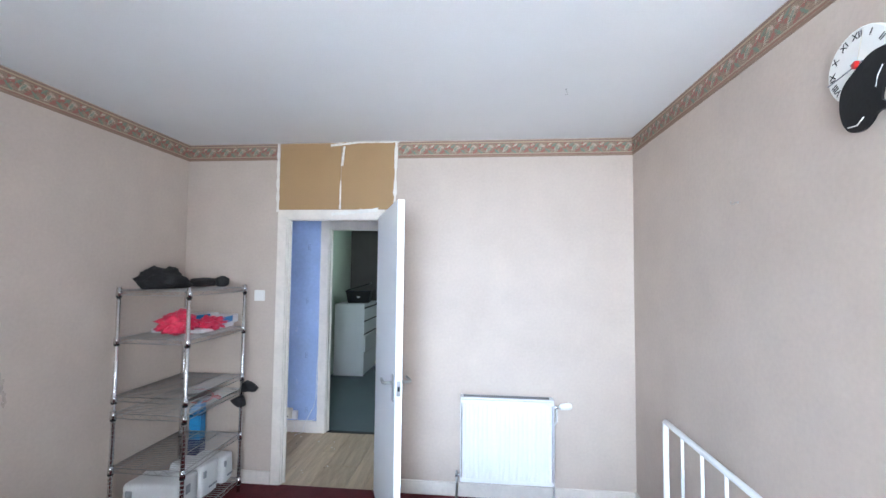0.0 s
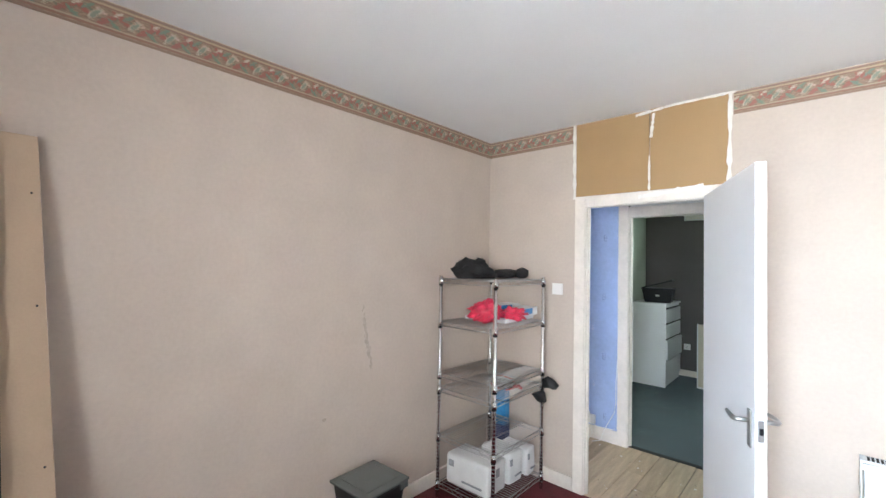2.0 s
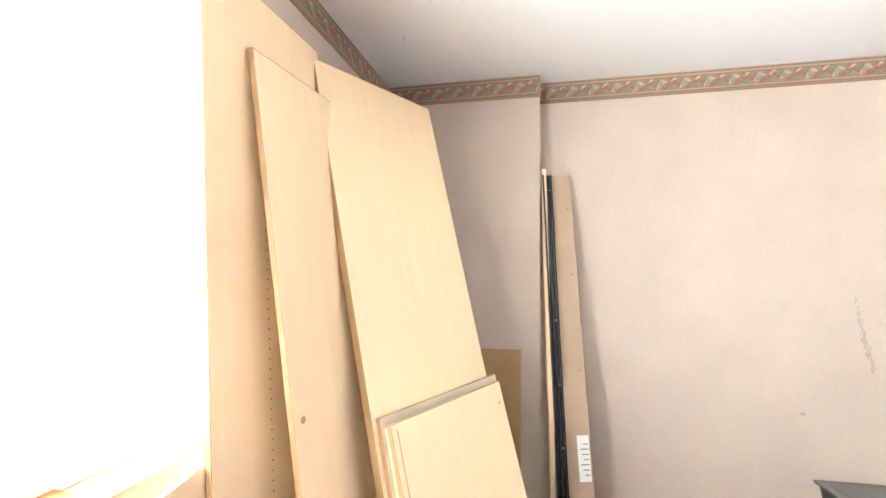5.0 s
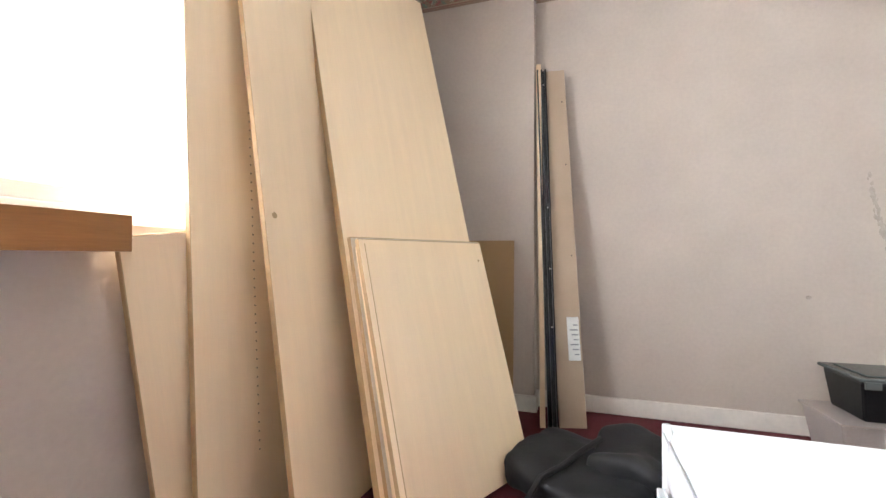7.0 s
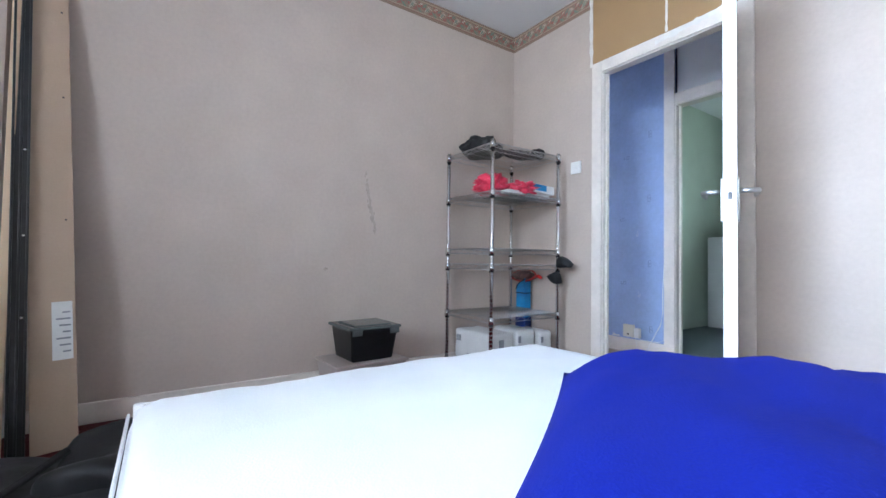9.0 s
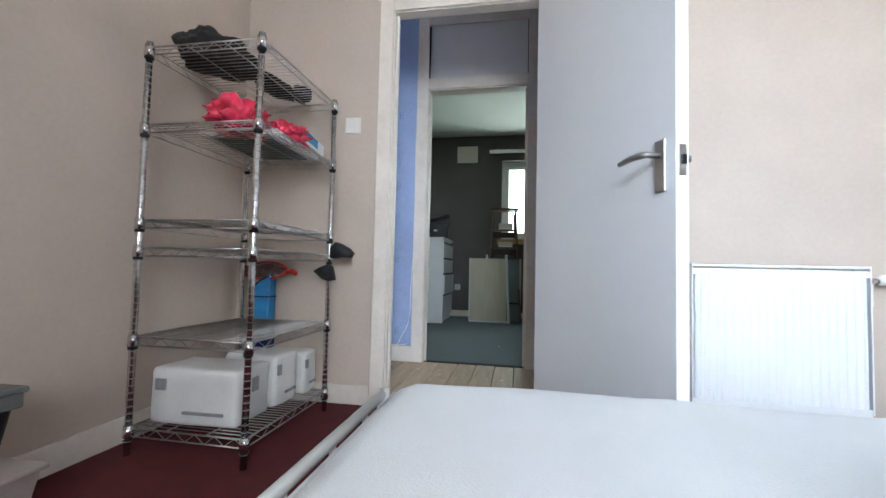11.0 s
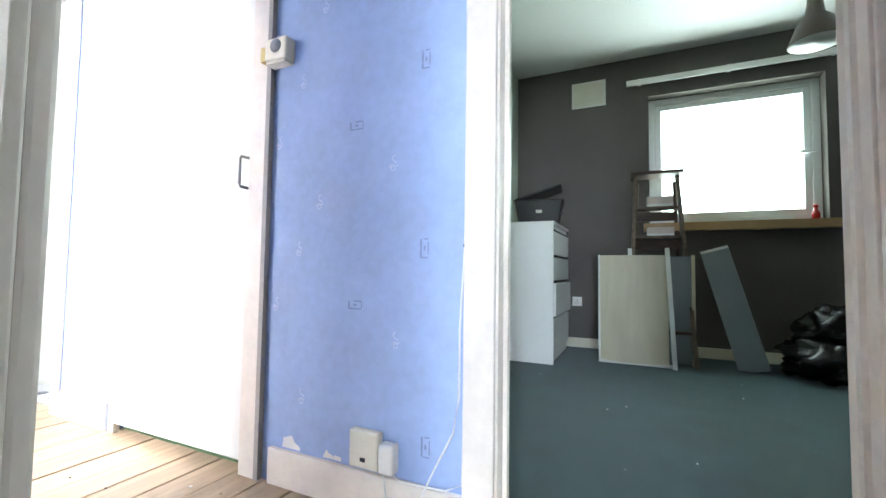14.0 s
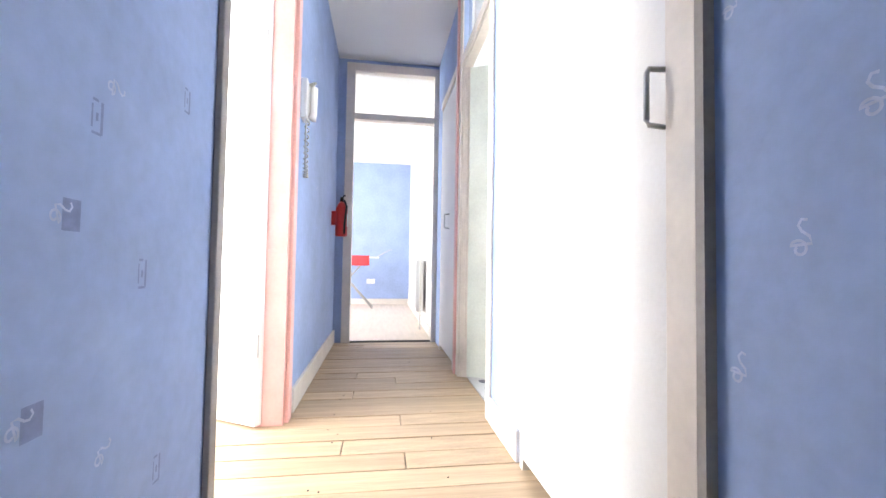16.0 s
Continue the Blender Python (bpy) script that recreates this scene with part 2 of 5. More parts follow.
    for centre, width, color in ((0.035, 0.035, (0.25, 0.165, 0.12)), (0.13, 0.03, (0.26, 0.14, 0.10)), (0.20, 0.022, (0.38, 0.30, 0.22)), (0.965, 0.035, (0.25, 0.17, 0.125)), (0.87, 0.03, (0.42, 0.32, 0.22)), (0.81, 0.018, (0.26, 0.15, 0.11))):
        hit = mth("LESS_THAN", mth("ABSOLUTE", mth("SUBTRACT", v, centre)), width)
        col = over(hit, color, col)
    l.new(col, b.inputs["Base Color"])
    return m


BORDER = border_paper()

# ---- mesh helpers ----


def box(bm, x0, y0, z0, x1, y1, z1, bevel=0.0, m=None):
    """A box, bevelled if asked, turned by m."""
    vs = [bm.verts.new((x, y, z)) for z in (z0, z1) for y in (y0, y1) for x in (x0, x1)]
    fs = [bm.faces.new([vs[i] for i in f]) for f in ((0, 2, 3, 1), (4, 5, 7, 6), (0, 1, 5, 4), (2, 6, 7, 3), (0, 4, 6, 2), (1, 3, 7, 5))]
    if bevel:
        edges = list({e for f in fs for e in f.edges})
        made = bmesh.ops.bevel(bm, geom=edges, offset=bevel, segments=2, affect="EDGES", profile=0.5)
        vs = list({w for f in made["faces"] for w in f.verts} | {w for w in vs if w.is_valid})
    if m is not None:
        bmesh.ops.transform(bm, matrix=m, verts=vs)
    return vs


def tube(bm, points, r, sides=8, closed=False):
    """A round bar through the points."""
    pts = [Vector(p) for p in points]
    rings = []
    for i, p in enumerate(pts):
        a = pts[i - 1] if i else (pts[-1] if closed else p)
        c = pts[(i + 1) % len(pts)] if (closed or i < len(pts) - 1) else p
        d = (c - a).normalized()
        side = d.orthogonal().normalized() if abs(d.z) > 0.95 else d.cross(Vector((0, 0, 1))).normalized()
        up = side.cross(d)
        rr = r[i] if isinstance(r, (list, tuple)) else r
        rings.append([bm.verts.new(p + (side * math.cos(k * 2 * math.pi / sides) + up * math.sin(k * 2 * math.pi / sides)) * rr) for k in range(sides)])
    for i in range(len(rings) if closed else len(rings) - 1):
        a, c = rings[i], rings[(i + 1) % len(rings)]
        for k in range(sides):
            bm.faces.new((a[k], a[(k + 1) % sides], c[(k + 1) % sides], c[k]))
    if not closed:
        bm.faces.new(rings[0][::-1])
        bm.faces.new(rings[-1])


def blob(bm, centre, size, lumps=0.15, seed=0.0, sub=3, flat=None, freq=2.2, m=None):
    """A soft crumpled body; flat cuts it off below that height."""
    made = bmesh.ops.create_icosphere(bm, subdivisions=sub, radius=1)
    for w in made["verts"]:
        n3 = noise.noise_vector(w.co * freq + Vector((seed, seed * 2, seed * 3)))
        f = 1 + lumps * (n3.x + 0.6 * noise.noise(w.co * freq * 2.7 + Vector((seed, 5, 1))))
        p = Vector((w.co.x * size[0] * f, w.co.y * size[1] * f, w.co.z * size[2] * f))
        if m is not None:
            p = m @ p
        w.co = p + Vector(centre)
        if flat is not None and w.co.z < flat:
            w.co.z = flat
    for w in made["verts"]:
        for f in w.link_faces:
            f.smooth = True


def mesh(name, bm, mat, smooth=False):
    me = bpy.data.meshes.new(name)
    bmesh.ops.recalc_face_normals(bm, faces=bm.faces[:])
    if smooth:
        for f in bm.faces:
            f.smooth = True
    bm.to_mesh(me)
    bm.free()
    me.materials.append(mat)
    return me


def part(name, bm, mat, parent, label="", smooth=False, at=None):
    ob = new(name, mesh(name, bm, mat, smooth))
    if at is not None:
        ob.matrix_basis = at
    ob.parent = parent
    return tagged(ob, label)


def bpart(name, b, mat, parent, label="", bevel=0.0, at=None):
    bm = bmesh.new()
    box(bm, *b, bevel=bevel)
    return part(name, bm, mat, parent, label, at=at)


def tpart(name, points, r, mat, parent, label="", sides=8, closed=False):
    bm = bmesh.new()
    tube(bm, points, r, sides, closed)
    return part(name, bm, mat, parent, label, smooth=True)


def thing(name, label, category, at=None, group="", kind=""):
    ob = new(name)
    ob.empty_display_size = 0.1
    if at is not None:
        ob.matrix_basis = at
    return tagged(ob, label, category, group, kind)


def solid(name, bm, mat, label, category, kind="", smooth=False, at=None, group=""):
    ob = new(name, mesh(name, bm, mat, smooth))
    if at is not None:
        ob.matrix_basis = at
    return tagged(ob, label, category, group, kind)


def structure(name, boxes, mat, label, category):
    bm = bmesh.new()
    for b in boxes:
        box(bm, *b)
    return solid(name, bm, mat, label, category, "structure")


# ---- the shell ----
W, S, HT = 3.565, -4.0, 2.715          # bedroom width, south wall, ceiling
HS, HN, HW, HE = 0.06, 1.03, -3.43, 2.9  # hall faces
R2N, R2W, R2E = 4.20, 0.05, 3.3        # far bedroom
LW, LS, LN = -7.2, -2.6, 1.02          # living room
structure("floor", [(0, S, -0.06, W, 0.0, 0)], CARPET, "worn dark red bedroom carpet", "floor")
structure("floor_far_bedroom", [(R2W, HN + 0.05, -0.06, R2E, R2N, 0.0)], GREEN_CARPET, "dark green carpet with specks of dirt", "floor")
structure("floor_living_room", [(LW, LS, -0.06, HW - 0.06, LN, 0.0)], LAMINATE, "pale laminate floor of the living room", "floor")
structure("floor_bathroom", [(-2.3, HN + 0.05, -0.06, -1.3, 3.0, 0.0)], TILE, "white patterned bathroom floor", "floor")
structure("floor_entry_room", [(-2.4, -2.4, -0.09, -0.1, 0.0, -0.03)], LAMINATE, "pale floor of the room off the hall", "floor")
structure("subfloor", [(HW - 0.06, 0.001, -0.10, HE, HN + 0.05, -0.022)], CAVITY, "dark gap under the hall boards", "floor")
structure("ceiling", [(-0.1, S - 0.3, HT, W + 0.1, 0.05, HT + 0.1)], CEIL, "matt white bedroom ceiling", "ceiling")
structure("ceiling_hall", [(HW - 0.06, 0.05, HT, HE, HN + 0.06, HT + 0.1)], CEIL, "white hall ceiling", "ceiling")
structure("ceiling_far_bedroom", [(R2W - 0.1, HN + 0.06, 2.76, R2E + 0.1, R2N + 0.3, 2.86)], CEIL, "white ceiling of the far bedroom", "ceiling")
structure("ceiling_living_room", [(LW - 0.1, LS - 0.2, 2.62, HW - 0.06, LN + 0.1, 2.72)], CEIL, "white living room ceiling", "ceiling")
structure("ceiling_small_rooms", [(-2.5, -2.5, HT, -0.1, 0.05, HT + 0.1), (-2.4, HN + 0.06, HT, -1.2, 3.1, HT + 0.1)], CEIL, "white ceiling of the side rooms", "ceiling")

DL, DR, DH = 0.875, 1.665, 2.085   # bedroom door opening
wn_ = structure("wall_north", [(-0.1, 0, 0, DL - 0.03, 0.03, HT), (DR + 0.03, 0, 0, W + 0.1, 0.03, HT), (DL - 0.03, 0, DH + 0.03, DR + 0.03, 0.03, HT)], PAPER, "beige papered wall with the doorway", "wall")
structure("wall_west", [(-0.1, S, 0, 0, 0, HT)], PAPER, "beige papered wall with small stains", "wall")
structure("wall_west_pier", [(0, S, 0, 0.125, -3.025, HT)], PAPER, "beige papered pier standing proud of the wall", "wall")
structure("wall_east", [(W, S, 0, W + 0.1, 0, HT)], PAPER, "beige papered wall with the clock", "wall")
WX0, WX1, WZ0, WZ1 = 1.42, 3.35, 1.03, 2.42
structure("wall_south", [(-0.1, S - 0.3, 0, WX0, S, HT), (WX1, S - 0.3, 0, W + 0.1, S, HT), (WX0, S - 0.3, 0, WX1, S, WZ0), (WX0, S - 0.3, WZ1, WX1, S, HT)], PAPER, "beige papered wall with the window", "wall")

EX0, EX1 = -1.42, -0.575            # opening on the south side of the hall
structure("wall_hall_south", [(EX1 + 0.03, 0.03, 0, DL - 0.03, HS, HT), (DR + 0.03, 0.03, 0, HE, HS, HT), (DL - 0.03, 0.03, DH + 0.03, DR + 0.03, HS, HT), (EX0 - 0.03, 0.03, 2.13, EX1 + 0.03, HS, HT), (HW, 0.03, 0, EX0 - 0.03, HS, HT)], BLUE, "blue scroll-patterned hall wallpaper", "wall")
QL, QR, QH = 0.84, 1.593, 2.105   # far bedroom door opening
CX0, CX1 = -0.89, -0.045            # hall cupboard
BX0, BX1 = -2.16, -1.43            # bathroom opening
KX0, KX1 = -3.05, -2.31            # second cupboard
NB = HN + 0.06
structure("wall_hall_north", [(CX1 + 0.02, HN, 0, QL - 0.03, NB, HT), (QR + 0.03, HN, 0, HE, NB, HT), (QL - 0.03, HN, 2.70, QR + 0.03, NB, HT), (BX1 + 0.03, HN, 0, CX0 - 0.03, NB, HT), (KX1 + 0.03, HN, 0, BX0 - 0.03, NB, HT), (HW, HN, 0, KX0 - 0.03, NB, HT), (BX0 - 0.03, HN, 2.66, BX1 + 0.03, NB, HT), (KX0 - 0.03, HN, 2.14, KX1 + 0.03, NB, HT), (CX0 - 0.03, HN, 2.66, CX1 + 0.02, NB, HT)], BLUE, "blue scroll-patterned hall wallpaper, torn low down", "wall")
structure("wall_hall_east", [(HE, 0.05, 0, HE + 0.1, NB, HT)], BLUE, "plain blue end wall of the hall", "wall")
structure("wall_far_bedroom_south", [(R2W - 0.1, NB, 0, QL - 0.03, NB + 0.04, 2.76), (QR + 0.03, NB, 0, R2E + 0.1, NB + 0.04, 2.76), (QL - 0.03, NB, QH + 0.03, QR + 0.03, NB + 0.04, 2.76)], TAUPE, "dark taupe painted wall", "wall")
VX0, VX1, VZ0, VZ1 = 1.285, 2.56, 1.17, 2.37
structure("wall_far_bedroom_north", [(R2W - 0.1, R2N, 0, VX0, R2N + 0.28, 2.76), (VX1, R2N, 0, R2E + 0.1, R2N + 0.28, 2.76), (VX0, R2N, 0, VX1, R2N + 0.28, VZ0), (VX0, R2N, VZ1, VX1, R2N + 0.28, 2.76)], TAUPE, "dark taupe painted wall with the window", "wall")
structure("wall_far_bedroom_west", [(R2W - 0.1, NB + 0.04, 0, R2W, R2N, 2.76)], MINT, "pale green painted wall", "wall")
structure("wall_far_bedroom_east", [(R2E, NB + 0.04, 0, R2E + 0.1, R2N, 2.76)], TAUPE, "dark taupe painted wall", "wall")
OY0, OY1, OH = 0.215, 0.985, 2.13
structure("wall_hall_west", [(HW - 0.06, HS - 0.05, 0, HW, OY0 - 0.08, HT), (HW - 0.06, OY1 + 0.08, 0, HW, NB, HT), (HW - 0.06, OY0 - 0.08, 2.68, HW, OY1 + 0.08, HT)], BLUE, "blue end wall around the glazed doorway", "wall")
structure("wall_living_west", [(LW - 0.1, LS, 0, LW, LN, 2.62)], BLUE, "flat blue living room wall", "wall")
structure("wall_living_north", [(LW - 0.1, LN, 0, HW - 0.06, LN + 0.1, 2.62)], WHITEWALL, "white living room wall", "wall")
structure("wall_living_south", [(LW - 0.1, LS - 0.2, 0, -6.7, LS, 2.62), (-4.1, LS - 0.2, 0, HW - 0.06, LS, 2.62), (-6.7, LS - 0.2, 0, -4.1, LS, 0.6), (-6.7, LS - 0.2, 2.4, -4.1, LS, 2.62)], WHITEWALL, "white living room wall with a wide window", "wall")
structure("wall_living_east", [(HW - 0.06, LS, 0, HW, 0.05, 2.72)], WHITEWALL, "white living room wall", "wall")
structure("wall_entry_room", [(-2.5, -2.5, 0, -2.4, 0.05, HT), (-0.2, -2.5, 0, -0.1, 0.05, HT), (-2.5, -2.6, 0, -1.9, -2.5, HT), (-0.5, -2.6, 0, -0.1, -2.5, HT), (-1.9, -2.6, 0, -0.5, -2.5, 0.7), (-1.9, -2.6, 2.3, -0.5, -2.5, HT)], WHITEWALL, "white walls of the room off the hall", "wall")
structure("wall_bathroom", [(-2.4, NB, 0, -2.3, 3.1, HT), (-1.3, NB, 0, -1.2, 3.1, HT), (-2.3, 3.0, 0, -2.25, 3.1, HT), (-1.35, 3.0, 0, -1.3, 3.1, HT), (-2.25, 3.0, 0, -1.35, 3.1, 1.1), (-2.25, 3.0, 2.1, -1.35, 3.1, HT)], WHITEWALL, "white bathroom walls", "wall")
structure("wall_cupboard_backs", [(KX0 - 0.1, 1.6, 0, KX1 + 0.1, 1.65, HT), (CX0 - 0.1, 1.6, 0, CX1 + 0.1, 1.65, HT)], WHITEWALL, "plain backs of the hall cupboards", "wall")
MOSAIC = material("navy_mosaic_glaze", (0.03, 0.04, 0.09), 0.3, mottle=0.2, scale=12)
bm = bmesh.new()
hexa = [bm.verts.new((0.032 * math.cos(i * math.pi / 3), 0.032 * math.sin(i * math.pi / 3), z)) for z in (0.0, 0.003) for i in range(6)]
bm.faces.new(hexa[6:])
for i in range(6):
    bm.faces.new((hexa[i], hexa[(i + 1) % 6], hexa[6 + (i + 1) % 6], hexa[6 + i]))
hexagon = mesh("mosaic_tile", bm, MOSAIC)
for i in range(6):
    for j in range(7):
        ob = new("mosaic_tile", hexagon)
        ob.matrix_basis = pose(-2.2 + i * 0.16 + 0.08 * (j % 2), 1.16 + j * 0.13, 0.0)
        ob.parent = bpy.data.objects["floor_bathroom"]
bm = bmesh.new()
box(bm, -90, -90, -3.2, 90, 90, -3.1)
solid("ground", bm, material("grass_ground", (0.06, 0.10, 0.035), 0.95, mottle=0.4, scale=0.6), "green ground below the windows", "ground", "structure")

# ---- trim ----


def strip(name, a, c, z0, z1, out, mat, label, category, thick=0.004):
    """A flat band along a wall from a to c, standing off it towards out, with UV in metres along and 0-1 across."""
    a, c, o = Vector((*a, 0)), Vector((*c, 0)), Vector((*out, 0))
    bm = bmesh.new()
    uv = bm.loops.layers.uv.new("uv")
    L = (c - a).length
    pts = [(a, 0), (c, L)]
    front = [bm.verts.new(p + o * thick + Vector((0, 0, z))) for z in (z0, z1) for p, _ in pts]
    back = [bm.verts.new(p + Vector((0, 0, z))) for z in (z0, z1) for p, _ in pts]
    f = bm.faces.new((front[0], front[1], front[3], front[2]))
    for lp, w in zip(f.loops, ((0, 0), (L, 0), (L, 1), (0, 1))):
        lp[uv].uv = w
    for i, j in ((0, 1), (1, 3), (3, 2), (2, 0)):
        bm.faces.new((front[i], back[i], back[j], front[j]))
    return solid(name, bm, mat, label, category, "structure")


FZ0, FZ1 = 2.577, 2.708
FL = "tan paper frieze printed with red and green leaves"
for a, c, o in (((0, 0), (0.775, 0), (0, -1)), ((1.77, 0), (W, 0), (0, -1)), ((0, -3.025), (0, 0), (1, 0)), ((0.125, S), (0.125, -3.025), (1, 0)), ((0, -3.025), (0.129, -3.025), (0, 1)), ((W, 0), (W, S), (-1, 0)), ((0.125, S), (W, S), (0, 1))):
    strip("frieze", a, c, FZ0, FZ1, o, BORDER, FL, "frieze")


def skirting(name, runs, mat=GLOSS, h=0.10, label="white painted skirting board, chipped in places"):
    bm = bmesh.new()
    for (x0, y0, x1, y1) in runs:
        box(bm, x0, y0, 0, x1, y1, h, bevel=0.004)
    return solid(name, bm, mat, label, "skirting", "structure")


skirting("baseboard", [(0.0, -0.018, 0.79, 0), (1.76, -0.018, W, 0), (0, -3.02, 0.018, -0.02), (0.125, S, 0.143, -3.02), (0.143, S, W, S + 0.018), (W - 0.018, S, W, 0), (0.0, -3.025, 0.143, -3.007)])
HB = [(EX1 + 0.05, HS, DL - 0.09, HS + 0.018), (DR + 0.09, HS, HE, HS + 0.018), (HW, HS, EX0 - 0.16, HS + 0.018), (CX1 + 0.08, HN - 0.018, QL - 0.09, HN), (QR + 0.10, HN - 0.018, HE, HN), (BX1 + 0.08, HN - 0.018, CX0 - 0.06, HN), (KX1 + 0.05, HN - 0.018, BX0 - 0.07, HN)]
skirting("baseboard_hall", HB, h=0.12)
skirting("baseboard_far_bedroom", [(R2W, R2N - 0.018, R2E, R2N), (R2E - 0.018, 1.2, R2E, R2N - 0.02)], CREAMPL, 0.09)
skirting("baseboard_living_room", [(LW, LS, LW + 0.018, LN), (LW, LN - 0.018, HW - 0.06, LN)], GLOSS, 0.10)

# hall floor boards, laid across the hall
bm = bmesh.new()
box(bm, -0.066, 0, -0.022, 0.066, 1.0, 0, bevel=0.002)
BOARD = mesh("floorboard", bm, PINE)
bm = bmesh.new()
for i in range(7):
    tube(bm, [(-0.04 + 0.08 * (i % 2), 0.06 + i * 0.14, -0.001), (-0.04 + 0.08 * (i % 2), 0.06 + i * 0.14, 0.0008)], 0.004, 6)
boards = thing("hall_floorboards", "bare sanded pine boards with dark gaps and nail heads", "floorboards", kind="structure")
part("nail_heads", bm, INK, boards)
rng = random.Random(4)
x = HW + 0.07
while x < HE - 0.07:
    cut = rng.choice((0.0, 0.0, 0.0, 0.35, 0.6))
    low = -1.8 if EX0 - 0.8 < x < EX1 + 0.3 else 0.001
    spans = ((low, cut - 0.002), (cut + 0.002, HN + 0.045)) if cut else ((low, HN + 0.045),)
    for y0, y1 in spans:
        ob = new("floorboard", BOARD)
        ob.matrix_basis = Matrix.LocRotScale((x + rng.uniform(-0.001, 0.001), y0, rng.uniform(-0.002, 0.001)), Euler((0, 0, 0)), (1, y1 - y0, 1))
        ob.parent = boards
    x += 0.1375
bm = bmesh.new()
for i in range(44):
    px, py = rng.uniform(HW + 0.2, 2.2), rng.choice((0.28, 0.31, 0.72, 0.75)) + rng.uniform(-0.01, 0.01)
    tube(bm, [(px, py, -0.001), (px, py, 0.0022)], 0.0030, 6)
part("nail_heads", bm, INK, boards)


def door_frame(name, x0, x1, y0, y1, h, label, face=0.075, sides=(-1, 1), mat=GLOSS, top=None):
    """Lining through the wall with architraves on the given sides."""
    ob = thing(name, label, "door frame", kind="structure")
    for nm, b in (("jamb", (x0 - 0.03, y0, 0, x0, y1, h)), ("jamb", (x1, y0, 0, x1 + 0.03, y1, h)), ("head", (x0 - 0.03, y0, h, x1 + 0.03, y1, h + 0.03))):
        bpart(nm, b, mat, ob, bevel=0.002)
    for s in sides:
        ya, yb = (y0 - 0.016, y0 - 0.001) if s < 0 else (y1 + 0.001, y1 + 0.016)
        bpart("architrave", (x0 - face, ya, 0, x0 - 0.006, yb, (top or h + face)), mat, ob, bevel=0.004)
        bpart("architrave", (x1 + 0.006, ya, 0, x1 + face, yb, (top or h + face)), mat, ob, bevel=0.004)
        bpart("head_architrave", (x0 - 0.006, ya, h + 0.006, x1 + 0.006, yb, h + face), mat, ob, bevel=0.004)
    for nm, xs in (("door_stop", (x0, x0 + 0.012)), ("door_stop", (x1 - 0.012, x1))):
        bpart(nm, (xs[0], (y0 + y1) / 2 - 0.004, 0, xs[1], (y0 + y1) / 2 + 0.018, h - 0.001), mat, ob)
    return ob


f1 = door_frame("door_frame_bedroom", DL, DR, -0.001, HS + 0.001, DH, "cream gloss-painted door frame with worn edges", 0.082)
bpart("strike_plate", (DL - 0.001, 0.03, 1.04, DL + 0.002, 0.055, 1.13), STEEL, f1, "worn steel strike plate")
f2 = door_frame("door_frame_far_bedroom", QL, QR, HN - 0.001, NB + 0.041, QH, "cream gloss-painted door frame", 0.095, top=2.70)
bpart("transom_rail", (QL - 0.006, HN - 0.017, 2.62, QR + 0.006, HN - 0.002, 2.70), GLOSS, f2)
bpart("transom_panel", (QL, HN + 0.02, QH + 0.031, QR, HN + 0.03, 2.70), WHITEWALL, f2, "scuffed grey panel above the door")
bpart("threshold_strip", (QL, HN + 0.02, -0.01, QR, HN + 0.07, 0.004), CAVITY, f2)
f3 = door_frame("door_frame_bathroom", BX0, BX1, HN - 0.001, NB + 0.001, 2.11, "cream gloss-painted door frame with a glazed top light", 0.07, sides=(-1,), top=2.66)
bpart("top_rail", (BX0 - 0.006, HN - 0.017, 2.60, BX1 + 0.006, HN - 0.002, 2.66), GLOSS, f3)
bpart("top_light", (BX0, HN + 0.03, 2.141, BX1, HN + 0.035, 2.66), GLASS, f3)
bpart("cover_strip", (BX0 - 0.115, HN - 0.03, 0, BX0 - 0.075, HN - 0.001, HT), PINK, f3, "pinkish unpainted cover strip")
f4 = thing("door_frame_side_room", "pink-primed and cream door frame", "door frame", kind="structure")
bpart("jamb", (EX0 - 0.03, -0.06, 0, EX0, HS + 0.002, 2.10), PINK, f4, "bare pink-primed jamb")
bpart("jamb", (EX1, -0.06, 0, EX1 + 0.03, HS + 0.002, 2.10), GLOSS, f4)
bpart("head", (EX0 - 0.03, -0.06, 2.10, EX1 + 0.03, HS + 0.002, 2.13), GLOSS, f4)
bpart("architrave", (EX0 - 0.10, HS + 0.001, 0, EX0 - 0.03, HS + 0.02, 2.2), PINK, f4, bevel=0.004)
bpart("architrave", (EX1 + 0.003, HS + 0.001, 0, EX1 + 0.045, HS + 0.018, 2.2), material("grey_edge_trim", (0.36, 0.33, 0.30), 0.6), f4, "bare grey-brown edge strip", bevel=0.003)
f5 = thing("door_frame_living_room", "cream-painted frame with a glazed light over the doorway", "door frame", kind="structure")
for nm, b in (("jamb", (HW - 0.07, OY0 - 0.08, 0, HW + 0.02, OY0, 2.68)), ("jamb", (HW - 0.07, OY1, 0, HW + 0.02, OY1 + 0.08, 2.68)), ("head", (HW - 0.07, OY0, 2.60, HW + 0.02, OY1, 2.68)), ("transom_rail", (HW - 0.07, OY0, OH, HW + 0.02, OY1, OH + 0.06))):
    bpart(nm, b, GLOSS, f5, bevel=0.005)
gp = bpart("top_light", (HW - 0.03, OY0, OH + 0.06, HW - 0.025, OY1, 2.60), GLASS, f5)
gp.visible_shadow = False
bpart("threshold", (HW - 0.07, OY0, -0.01, HW + 0.0, OY1, 0.006), CAVITY, f5)

